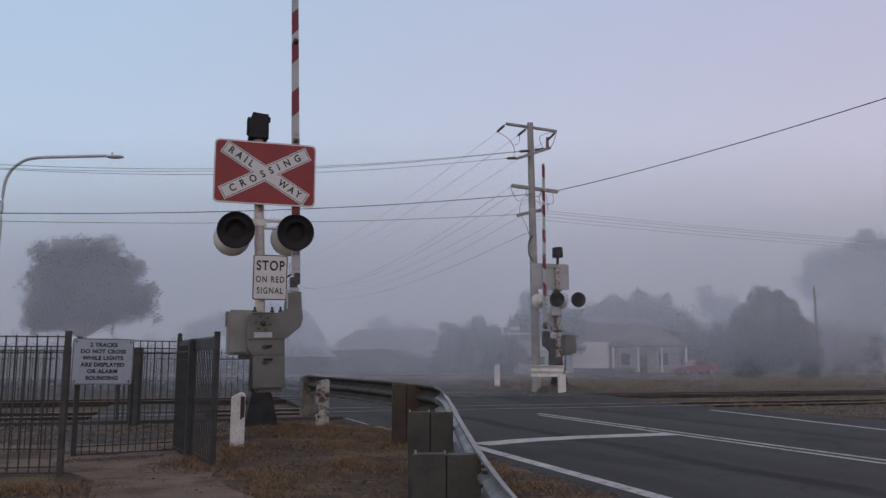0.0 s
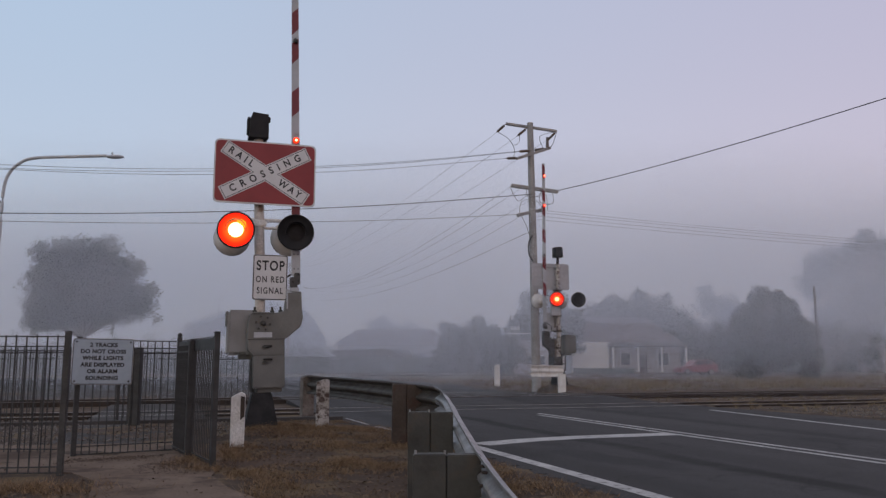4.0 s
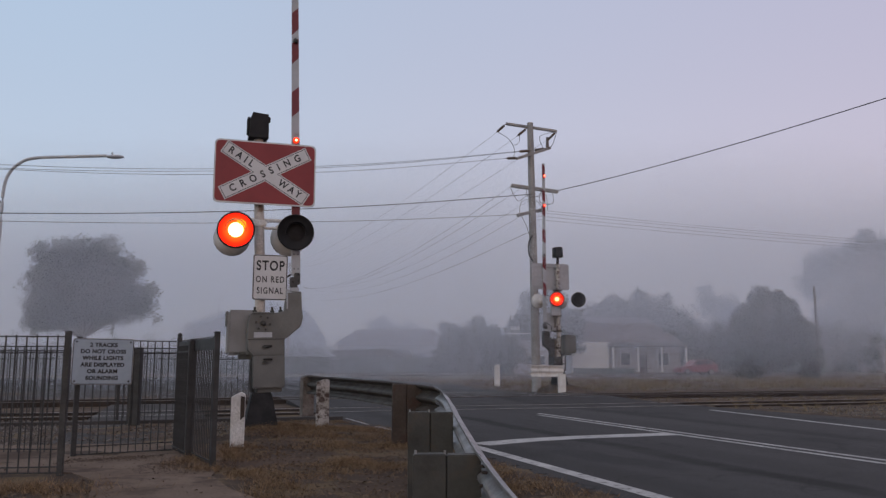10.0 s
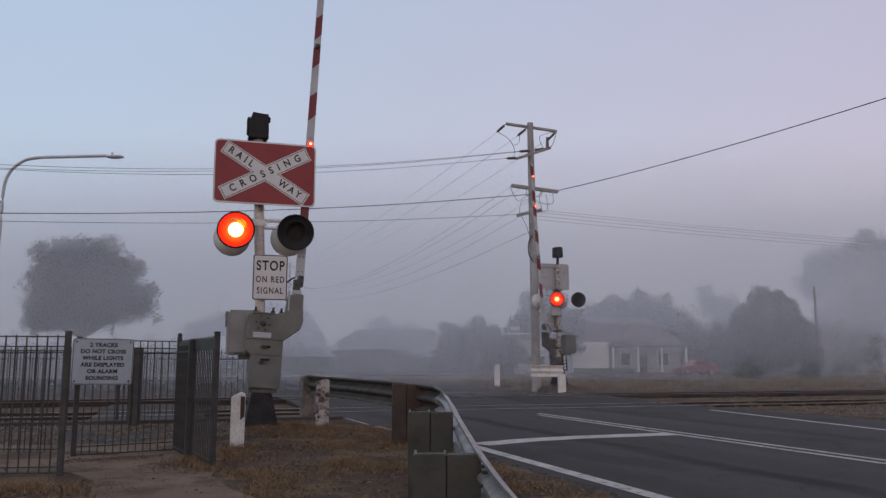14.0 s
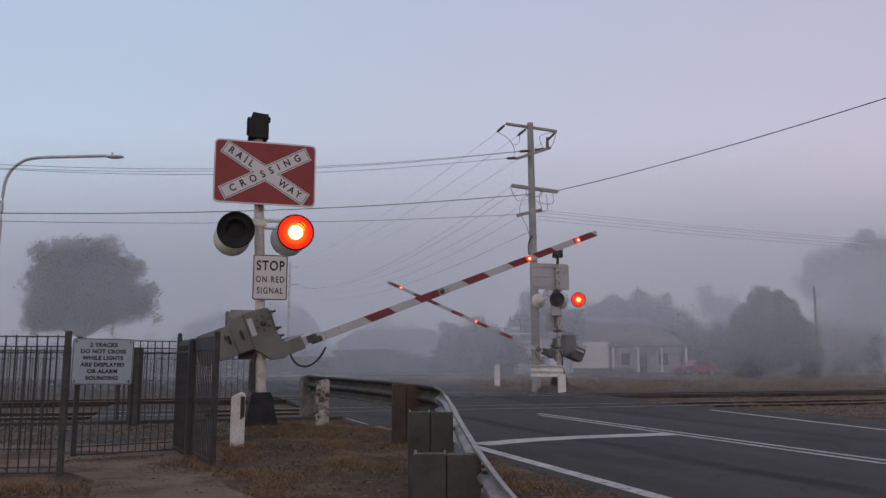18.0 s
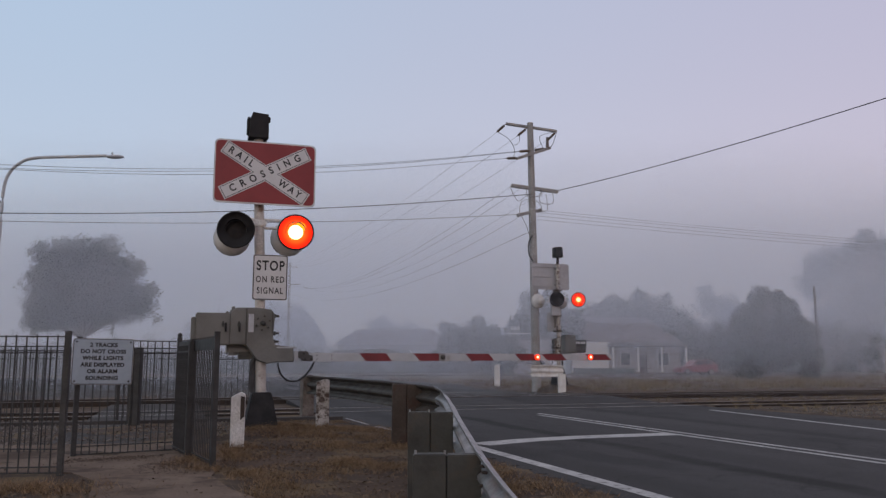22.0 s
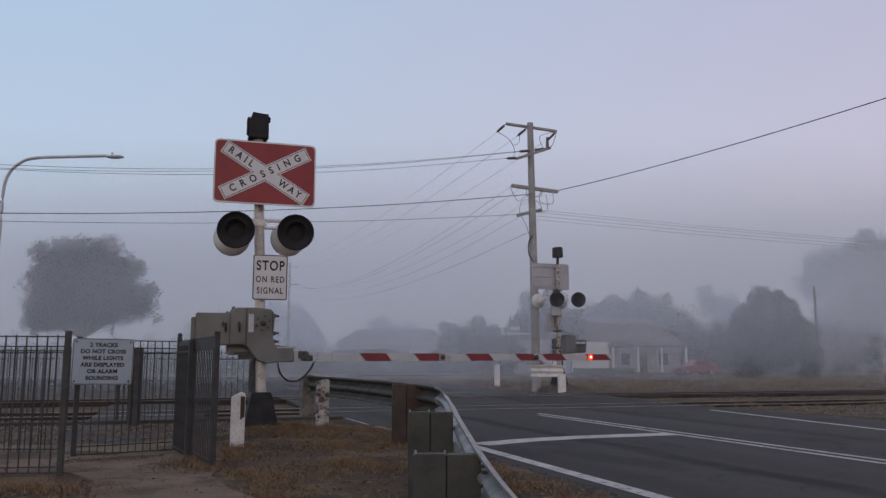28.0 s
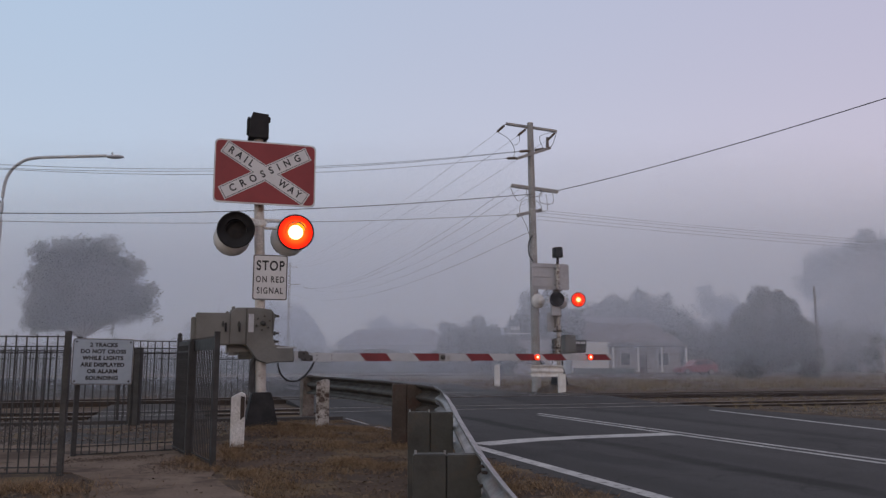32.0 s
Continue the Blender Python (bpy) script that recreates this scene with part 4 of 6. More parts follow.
def beam(name, pts, mat, parent, side=1, label="", scale=1.0):
    """A W-shaped steel beam whose top edge follows pts."""
    bm = bmesh.new()
    rows = []
    pts = [Vector(p) for p in pts]
    for i, p in enumerate(pts):
        d = (pts[min(i + 1, len(pts) - 1)] - pts[max(i - 1, 0)])
        d.z = 0
        d.normalize()
        o = Vector((-d.y, d.x, 0)) * side
        ring = [bm.verts.new(p + o * a * scale + Vector((0, 0, b * scale))) for a, b in W_BEAM]
        ring += [bm.verts.new(p + o * (a - 0.006) * scale + Vector((0, 0, b * scale))) for a, b in reversed(W_BEAM)]
        rows.append(ring)
    k = len(rows[0])
    for a, b in zip(rows, rows[1:]):
        for j in range(k):
            bm.faces.new((a[j], a[(j + 1) % k], b[(j + 1) % k], b[j]))
    bmesh.ops.recalc_face_normals(bm, faces=bm.faces[:])
    return part(name, bm, mat, parent, label)


def curve_points(pts, n):
    """Points along a smooth curve through pts."""
    pts = [Vector(p) for p in pts]
    out = []
    for i in range(len(pts) - 1):
        a, b, c, d = pts[max(i - 1, 0)], pts[i], pts[i + 1], pts[min(i + 2, len(pts) - 1)]
        for k in range(n):
            t = k / n
            out.append(0.5 * ((2 * b) + (c - a) * t + (2 * a - 5 * b + 4 * c - d) * t * t + (3 * b - a - 3 * c + d) * t ** 3))
    out.append(pts[-1])
    return out


def build_guard_rail():
    g = thing("guard_rail", pose(0, 0, 0), "galvanised steel roadside guard rail on dark posts", "guard rail")
    path = curve_points([(-2.62, 15.6, 0.81), (-1.5, 13.4, 0.79), (-0.62, 11.2, 0.775), (-0.1, 9.9, 0.745), (0.03, 8.3, 0.68), (0.09, 6.7, 0.62), (0.19, 4.4, 0.545), (0.31, 3.0, 0.48), (0.45, 1.6, 0.44)], 8)
    # the stretch seen from behind has its shade in the darker beam colour
    beam("rail_beam", path[:25], "old_beam", g, -1, "weathered W-shaped beam, dull dark with shade in its colour")
    beam("rail_beam", path[24:], "galv", g, -1, "dented galvanised W-shaped beam", 0.82)
    for x, y, top, turn in ((-0.44, 10.65, 0.765, 10), (-0.075, 6.9, 0.63, 4), (0.05, 4.6, 0.535, 3)):
        for k, (a, b) in enumerate(((-0.215, -0.035), (-0.03, 0.155))):
            bm = bmesh.new()
            box(bm, a, b, -0.055 - 0.004 * k, 0.055, -1.1, top - 0.003 * k, 0.006, None)
            bmesh.ops.transform(bm, matrix=pose(x, y, 0, 0, 0, turn), verts=bm.verts[:])
            part("post" if k == 0 else "spacer_block", bm, "rust_post" if y > 10 else "guard_post", g)
        for dx in (-0.2, -0.04):
            bm = bmesh.new()
            rod(bm, (x + dx, y - 0.03, top - 0.01), (x + dx, y - 0.03, top + 0.018), 0.007, seg=6)
            part("bolt", bm, "galv", g)
    # bolts on the beam's splice
    for t, dz in ((0.0, -0.03), (0.12, -0.045), (-0.03, -0.13), (0.1, -0.2)):
        bm = bmesh.new()
        y = 4.25 - t
        box(bm, 0.185 + 0.04 * t, 0.215 + 0.04 * t, y - 0.018, y + 0.018, 0.53 + dz, 0.545 + dz, 0.004)
        part("splice_bolt", bm, "rail_steel", g)
    # white end post and marker posts
    posts = (("end_post", -2.56, 15.6, 0.83, 0.22, 0.2, "worn_timber", 25, "weathered brown-grey end post of the guard rail"),
             ("marker_post", -1.96, 13.5, 0.79, 0.21, 0.1, "flaking_paint", 10, "white marker post with flaking paint"),
             ("marker_post", -2.54, 10.29, 0.68, 0.17, 0.12, "white_paint", 12, "white marker post with a red reflector"),
             ("marker_post", 2.6, 39.7, 1.02, 0.26, 0.12, "white_paint", 10, "white roadside marker post in dry grass"))
    for nm, x, y, h, w, d, mat, turn, lab in posts:
        p = thing(nm, pose(x, y, 0, 0, 0, turn), lab, "post", "marker posts")
        bm = bmesh.new()
        prism(bm, [(-w / 2, -0.2), (w / 2, -0.2), (w / 2, h - 0.03), (w * 0.2, h), (-w / 2, h - 0.06)], -d / 2, d / 2)
        bmesh.ops.bevel(bm, geom=bm.edges[:], offset=0.008, segments=1, affect="EDGES")
        part("post_body", bm, mat, p)
        if "reflector" in lab:
            bm = bmesh.new()
            prism(bm, [(0.03, h - 0.05), (w / 2 - 0.004, h - 0.06), (w / 2 - 0.004, h - 0.3), (0.03, h - 0.34)], -d / 2 - 0.004, -d / 2)
            part("reflector", bm, "rust_post", p, "dull red-brown reflector")
    # short white guard rail beside the far signal
    f = thing("guard_rail", pose(0, 0, 0), "short white painted guard rail beside the far signal", "guard rail")
    beam("rail_beam", [(3.0, 27.9, 0.985), (3.6, 28.1, 0.985), (4.15, 28.3, 0.975)], "white_paint", f, -1, "", 1.15)
    for x, y, w in ((4.06, 28.25, 0.26),):
        bm = bmesh.new()
        box(bm, x - w / 2, x + w / 2, y - 0.1, y + 0.1, -0.1, 0.97 if w > 0.3 else 0.7, 0.02)
        part("post", bm, "white_paint", f)


# ---------------------------------------------------------------- pedestrian fence
def fence_panel(name, p0, p1, h, gap, label, post0=True, post1=True, rails=(0.1, 0.9), sunk=0.03, bar=0.0056, over=0.0, thin=0.009):
    p0, p1 = Vector((*p0, 0)), Vector((*p1, 0))
    d = p1 - p0
    turn = math.degrees(math.atan2(d.y, d.x))
    ln = d.length
    t = thing(name, Matrix.Translation(p0) @ pose(0, 0, 0, 0, 0, turn), label, "fence", "pedestrian fence panels")
    for on, x in ((post0, 0), (post1, ln)):
        if on:
            bm = bmesh.new()
            box(bm, x - 0.026, x + 0.026, -0.026, 0.026, -0.1, h, 0.004)
            box(bm, x - 0.03, x + 0.03, -0.03, 0.03, h, h + 0.02, 0.006)
            part("post", bm, "fence_paint", t)
    for z in rails:
        bm = bmesh.new()
        box(bm, 0.0, ln, -thin, thin, z * h - thin, z * h + thin, 0.002)
        part("rail", bm, "fence_paint", t)
    n = max(1, int(ln / gap))
    bm = bmesh.new()
    rod(bm, (0, 0, sunk), (0, 0, h - 0.02 + over), bar, seg=6)
    first = part("bar", bm, "fence_paint", t)
    first.location = (ln / (n + 1), 0, 0)
    for i in range(1, n):
        o = new("bar", first.data)
        o.parent = t
        o.location = ((i + 1) * ln / (n + 1), 0, 0)
    return t


def build_fence():
    lab = "black tubular steel pedestrian fence panel"
    h = 1.31
    fence_panel("fence_panel", (-7.4, 7.1), (-3.54, 7.75), h, 0.092, lab, rails=(0.022, 0.062, 0.874, 0.975), thin=0.006, bar=0.0075)
    cage = fence_panel("fence_panel", (-3.2, 9.98), (-2.262, 8.22), h + 0.015, 0.082, "dark steel cage panel with a solid top band beside the gate", rails=(0.05,), bar=0.0062)
    band, ln = bmesh.new(), Vector((0.938, -1.76)).length
    box(band, 0.0, ln, -0.014, 0.014, 1.165, 1.285, 0.004)
    part("top_band", band, "fence_paint", cage, "solid dark steel band")
    bm = bmesh.new()
    box(bm, 0.9, 0.97, -0.05, 0.02, -0.1, 1.3, 0.005)
    part("post", bm, "fence_paint", cage)
    bm = bmesh.new()
    lathe(bm, [(0.0, -0.03), (0.022, -0.02), (0.03, 0.0), (0.022, 0.02), (0.0, 0.03)], 10, pose(0, 0, h + 0.06, 90, 0, 0))
    part("finial", bm, "fence_paint", cage)
    fence_panel("fence_panel", (-3.21, 9.9), (-2.79, 9.11), h - 0.06, 0.07, lab, rails=(0.05, 0.93), bar=0.0075, post0=False)
    fence_panel("pedestrian_gate", (-4.10, 9.27), (-3.2, 9.86), h, 0.083, "black barred pedestrian gate with a warning sign", post1=False, rails=(0.018, 0.085, 0.875, 0.92, 0.985), thin=0.006, bar=0.0066)
    fence_panel("fence_panel", (-7.5, 9.6), (-4.3, 9.5), 1.25, 0.08, lab, rails=(0.05, 0.92, 0.98), post1=False, thin=0.006, bar=0.006)
    fence_panel("fence_panel", (-14.0, 14.8), (-6.9, 15.2), 1.3, 0.11, lab, rails=(0.1, 0.86, 0.95), thin=0.007)
    fence_panel("fence_panel", (-6.0, 15.3), (-3.7, 16.2), 1.3, 0.11, lab, rails=(0.1, 0.86, 0.95), thin=0.007)
    for x, y, w in ((-5.13, 13.9, 0.11), (-5.255, 13.95, 0.09)):
        q = thing("bollard", pose(x, y, 0), "dark steel post beside the crossing path", "post")
        bm = bmesh.new()
        box(bm, -w / 2, w / 2, -w / 2, w / 2, -0.1, 1.3, 0.01)
        part("post_body", bm, "fence_paint", q)
    # warning sign on the gate
    s = thing("warning_sign", pose(-3.84, 9.3, 1.05, 0, 0.6, 24), "white warning sign with black lettering on the gate", "sign")
    bm = bmesh.new()
    prism(bm, rounded(0.64, 0.515, 0.03), 0, 0.004)
    b = part("sign_plate", bm, "sign_back", s)
    bm = bmesh.new()
    prism(bm, rounded(0.632, 0.507, 0.027), -0.002, 0)
    part("sign_border", bm, "sign_black", s)
    bm = bmesh.new()
    prism(bm, rounded(0.618, 0.493, 0.022), -0.0035, -0.002)
    part("sign_face", bm, "sign_grey", s)
    for k, tx in enumerate(("2 TRACKS", "DO NOT CROSS", "WHILE LIGHTS", "ARE DISPLAYED", "OR ALARM", "SOUNDING")):
        words("lettering", tx, 0.06, "sign_black", s, pose(0, -0.0055, 0.185 - 0.074 * k), 1.02, 1.07, 1.7)
    for x in (-0.283, 0.283):
        for z in (-0.22, 0.22):
            bm = bmesh.new()
            rod(bm, (x, -0.012, z), (x, 0, z), 0.012, seg=8)
            part("screw", bm, "guard_post", s)


# ---------------------------------------------------------------- poles, wires, street lamp
def crossarm(parent, p0, p1, w=0.1):
    bm = bmesh.new()
    p0, p1 = Vector(p0), Vector(p1)
    d = p1 - p0
    m = Matrix.Translation((p0 + p1) / 2) @ d.to_track_quat("X", "Z").to_matrix().to_4x4()
    box(bm, -d.length / 2, d.length / 2, -w / 2, w / 2, -w / 2, w / 2, 0.01, m)
    return part("crossarm", bm, "pole_wood", parent)


def insulator(parent, p, q):
    """A string of discs from p towards q."""
    p, q = Vector(p), Vector(q)
    d = (q - p).normalized()
    bm = bmesh.new()
    rod(bm, p + d * 0.1, p + d * 0.48, 0.045, seg=8)
    for k in range(6):
        rod(bm, p + d * (0.12 + 0.06 * k), p + d * (0.145 + 0.06 * k), 0.062, 0.05, 8)
    rod(bm, p, p + d * 0.55, 0.015, seg=6)
    return part("insulator", bm, "porcelain", parent)


def wire(name, pts, r=0.014, label="dark overhead power line", n=10):
    bm = bmesh.new()
    tube(bm, curve_points(pts, n), r, 5)
    return tagged(link(name, bm, "wire"), label, "power line", "overhead lines")


def sagged(a, b, drop, k=9):
    a, b = Vector(a), Vector(b)
    return [a.lerp(b, i / k) - Vector((0, 0, drop * 4 * (i / k) * (1 - i / k))) for i in range(k + 1)]


def build_poles():
    p = thing("power_pole", pose(3.515, 31, 0), "weathered timber power pole with crossarms, grey lightened for haze", "power pole", "power poles")
    bm = bmesh.new()
    rod(bm, (0, 0, -0.2), (-0.1, 0, 10.39), 0.175, 0.118, 16)
    part("pole", bm, "pole_wood", p)
    crossarm(p, (-1.05, -0.1, 10.33), (0.98, 0.3, 10.14))
    crossarm(p, (-0.7, -0.6, 8.8), (0.75, 0.6, 9.55), 0.11)
    crossarm(p, (-0.88, -0.2, 7.84), (0.98, 0.3, 7.70), 0.13)
    crossarm(p, (-0.68, -0.5, 6.62), (0.33, 0.5, 7.02), 0.12)
    insulator(p, (-1.05, -0.1, 10.33), (-2.0, 0.6, 9.6))
    insulator(p, (0.98, 0.3, 10.14), (0.6, 0.5, 9.8))
    insulator(p, (-0.2, 0, 10.2), (-1.2, 0.6, 9.5))
    insulator(p, (-0.6, -0.5, 8.85), (-1.7, -0.8, 8.75))
    insulator(p, (-0.1, -0.2, 9.22), (-1.2, -0.5, 9.07))
    insulator(p, (0.6, 0.5, 9.5), (-0.3, 0.4, 9.35))
    bm = bmesh.new()
    rod(bm, (0.63, 0.5, 9.5), (0.63, 0.5, 9.95), 0.07, 0.05, 8)
    part("switch", bm, "porcelain", p)
    for k, pts in enumerate(([(0.98, 0.3, 10.1), (0.8, 0.4, 9.6), (0.6, 0.5, 9.5)], [(-0.9, 0, 7.8), (-0.6, 0.1, 7.3), (-0.2, 0.1, 7.5), (0.3, 0.1, 7.1), (0.2, 0.2, 6.9)],
                             [(0.5, 0.2, 7.6), (0.55, 0.3, 7.0), (0.2, 0.3, 6.9)], [(-0.6, -0.4, 6.65), (-0.5, 0, 7.2), (-0.2, 0, 7.35)], [(-0.5, -0.3, 6.6), (-0.3, -0.2, 6.2), (-0.14, -0.2, 5.6)],
                             [(-1.35, 0.15, 10.06), (-0.95, 0.0, 9.75), (-0.75, -0.2, 9.3), (-0.8, -0.4, 8.95), (-1.0, -0.55, 8.82)], [(0.45, 0.4, 9.45), (0.3, 0.3, 9.9), (0.6, 0.3, 10.05), (0.85, 0.3, 10.1)],
                             [(-0.5, 0.2, 9.95), (-0.55, 0.0, 9.6), (-0.75, -0.2, 9.44)], [(0.3, 0.2, 7.7), (0.25, 0.2, 7.3), (0.6, 0.3, 7.2), (0.8, 0.3, 7.3), (0.75, 0.3, 7.7)],
                             [(-0.3, -0.1, 7.8), (-0.25, -0.1, 7.45), (0.0, -0.2, 7.4), (0.3, -0.1, 7.5), (0.25, 0.0, 7.75)], [(-0.1, -0.2, 5.9), (-0.24, -0.2, 5.6), (-0.24, -0.2, 5.2), (-0.1, -0.2, 4.9)])):
        bm = bmesh.new()
        tube(bm, curve_points(pts, 6), 0.01 if k < 10 else 0.03, 5)
        part("jumper_wire", bm, "wire", p)
    P = Vector((3.515, 31, 0))
    L = Vector((-60 * CA, -60 * SA, 0))
    # lines to the next pole along the street on the left
    for dx, dy, z, rise, drop, span, r in ((-0.63, -0.34, 9.15, 2.34, 2.968, 0.85, 0.0075), (0.06, 0.44, 9.41, 2.382, 3.266, 0.9, 0.0075), (-1.13, -0.64, 8.8, 3.638, 3.274, 0.85, 0.0075),
                                           (-0.1, -0.2, 7.5, -0.222, 1.86, 0.85, 0.014), (-0.68, -0.5, 6.65, -0.328, 1.133, 0.75, 0.008)):
        a = P + Vector((dx, dy, z))
        wire("power_line", sagged(a, a + L * span + Vector((0, 0, rise)), drop), r)
    # heavy line to the right, towards the camera's side of the road
    a = P + Vector((0.98, 0.3, 7.75))
    wire("power_line", sagged(a, Vector((14.5, 14.7, 8.05)), 0.25), 0.015)
    # fan of lines to the far pole across the junction
    Q = Vector((-17.0, 90, 0))
    for dx, dy, z, qx, qz, r, drop in ((-1.43, 0.18, 10.04, -1.2, 11.7, 0.013, 0.9), (-0.57, 0.22, 9.94, 0.0, 11.7, 0.013, 1.0), (0.72, 0.44, 9.9, 1.0, 11.7, 0.013, 1.1), (-0.85, -0.19, 7.84, -0.4, 9.8, 0.015, 1.8),
                                       (-0.45, -0.08, 7.8, 0, 9.8, 0.015, 1.8), (0.5, 0.17, 7.73, 0.5, 9.8, 0.013, 1.8), (-0.4, -0.2, 6.72, 1.1, 9.8, 0.014, 1.8), (-0.15, 0.1, 6.1, 0.15, 8.7, 0.018, 1.5)):
        wire("power_line", sagged(P + Vector((dx, dy, z)), Q + Vector((qx, 0, qz)), drop), r * 0.4)
    for z in (6.98, 6.88, 6.74, 6.6):
        a = P + Vector((0.17, 0.3, z))
        wire("power_line", sagged(a, a + Vector((75 * CA, 75 * SA, 1.2)), 1.0), 0.005)
    for x, y, hgt, nm in ((-17.0, 90, 12.2, "distant"), (-31.5, 115, 10.5, "distant")):
        q = thing("power_pole", pose(x, y, 0), "distant power pole faint in the fog", "power pole", "power poles")
        bm = bmesh.new()
        rod(bm, (0, 0, -0.2), (0, 0, hgt), 0.17, 0.13, 10)
        part("pole", bm, "pole_wood", q)
        crossarm(q, (-0.9, 0, hgt - 0.5), (0.95, 0.1, hgt - 0.5), 0.12)
        crossarm(q, (-0.4, 0, hgt - 2.4), (1.2, 0.1, hgt - 2.4), 0.12)
    q = thing("power_pole", pose(36.5, 80, 0), "bare timber service pole by the houses", "power pole", "power poles")
    bm = bmesh.new()
    rod(bm, (0, 0, -0.2), (0, 0, 8.6), 0.12, 0.1, 10)
    part("pole", bm, "bark", q)
    # street lamp
    s = thing("street_lamp", pose(-17.05, 31, 0), "tall grey street lamp with a curved outreach arm", "street lamp")
    bm = bmesh.new()
    arc = [(0, 0, -0.2), (0, 0, 3), (0, 0, 6.5), (0.02, 0, 7.8), (0.2, 0, 8.4), (0.6, 0, 8.8), (1.15, 0, 8.98), (2.4, 0, 9.03), (3.95, 0, 9.07)]
    tube(bm, curve_points(arc, 5), 0.06, 10)
    part("pole", bm, "lamp_paint", s)
    bm = bmesh.new()
    lathe(bm, [(0.0, -0.36), (0.08, -0.33), (0.13, -0.1), (0.13, 0.1), (0.07, 0.3), (0.0, 0.33)], 12)
    bmesh.ops.transform(bm, matrix=pose(4.25, 0, 9.03, 0, 0, 90) @ Matrix.Diagonal((1.1, 1, 0.6, 1)), verts=bm.verts[:])
    part("lamp_head", bm, "lamp_paint", s)
    bm = bmesh.new()
    rod(bm, (4.15, 0, 9.08), (4.15, 0, 9.2), 0.04, seg=8)
    part("photocell", bm, "lamp_paint", s)
    bm = bmesh.new()
    box(bm, -0.25, -0.05, -0.03, 0.03, 7.2, 7.27)
    part("bracket", bm, "galv", s)


# ---------------------------------------------------------------- trees and grass
def scatter_leaves(name, blobs, count, size, mat, parent, seed, holes=0.35):
    """A crown of many small leaf clumps through uneven blobs (x, y, z, rx, ry, rz)."""
    rng = np.random.default_rng(seed)
    more = []
    for b in blobs:
        for _ in range(11):
            d = rng.normal(size=3)
            d /= np.linalg.norm(d)
            k, e = rng.uniform(0.16, 0.4), rng.uniform(0.8, 1.06)
            more.append((b[0] + d[0] * b[3] * e, b[1] + d[1] * b[4] * e, max(b[2] + d[2] * b[5] * e, 0.5 * k * b[5]), k * b[3], k * b[4], k * b[5]))
    blobs = [(b[0], b[1], b[2], 0.86 * b[3], 0.86 * b[4], 0.86 * b[5]) for b in blobs] + more
    vol = np.array([b[3] * b[4] * b[5] for b in blobs]) ** 0.75
    pick = rng.choice(len(blobs), count, p=vol / vol.sum())
    B = np.array(blobs)[pick]
    d = rng.normal(size=(count, 3))
    d /= np.linalg.norm(d, axis=1)[:, None]
    rad = rng.uniform(0.15, 1.0, count) ** 0.5
    loose = rng.uniform(size=count) < 0.3
    rad = np.where(loose, rad + np.abs(rng.normal(0, 0.13, count)), rad)
    pts = B[:, :3] + d * B[:, 3:] * rad[:, None] + rng.normal(0, 0.12, (count, 3))
    keep = np.array([noise.noise((p[0] * 0.9 + seed, p[1] * 0.9, p[2] * 0.9)) + 0.75 * noise.noise((p[0] * 2.6, p[1] * 2.6 + seed, p[2] * 2.6)) > -holes for p in pts])
    pts = pts[keep]
    # larger sprays fill the inside of the crown
    inner, heart = max(60, count // 5), len(blobs) - len(more)
    B2 = np.array(blobs)[rng.choice(heart, inner, p=vol[:heart] / vol[:heart].sum())]
    d2 = rng.normal(size=(inner, 3))
    d2 /= np.linalg.norm(d2, axis=1)[:, None]
    core = B2[:, :3] + d2 * B2[:, 3:] * (0.62 * rng.uniform(0.0, 1.0, inner) ** 0.5)[:, None]
    core[:, 2] = np.maximum(core[:, 2], 0.2)
    pts = np.concatenate([pts, core])
    n = len(pts)
    grow = np.ones(n)
    grow[n - inner:] = 1.9
    a = rng.normal(size=(n, 3))
    a /= np.linalg.norm(a, axis=1)[:, None]
    b = np.cross(a, rng.normal(size=(n, 3)))
    b /= np.linalg.norm(b, axis=1)[:, None]
    sz = size * (grow * rng.uniform(0.5, 1.3, n))[:, None]
    v = np.stack([pts - a * sz, pts + b * sz * 0.45, pts + a * sz, pts - b * sz * 0.45], 1).reshape(-1, 3)
    me = bpy.data.meshes.new(name)
    me.from_pydata(v.tolist(), [], np.arange(4 * n).reshape(n, 4).tolist())
    me.materials.append(M[mat])
    ob = new(name, me)
    ob.parent = parent
    return ob


def tree(x, y, trunk_h, trunk_r, blobs, count, size, mat, label, seed, holes=0.3, name="tree"):
    t = thing(name, pose(x, y, 0), label, "tree" if name == "tree" else "shrub")
    rnd = random.Random(seed)
    bm = bmesh.new()
    if trunk_h > 0:
        rod(bm, (0, 0, -0.2), (0.1, 0, trunk_h), trunk_r, trunk_r * 0.7, 10)
    for b in blobs:
        mid = Vector((b[0] * 0.5, b[1] * 0.5, max(trunk_h, 0.1) + (b[2] - trunk_h) * 0.45))
        tube(bm, curve_points([(0.05, 0, max(trunk_h - 0.3, 0)), mid, (b[0], b[1], b[2] + 0.3 * b[5])], 4), max(0.02, trunk_r * 0.3), 6)
    part("trunk", bm, "bark", t)
    if size > 0.2:
        count, size = int(3.4 * count), 0.46 * size
    scatter_leaves("crown", blobs, count, size, mat, t, seed, holes)
    return t


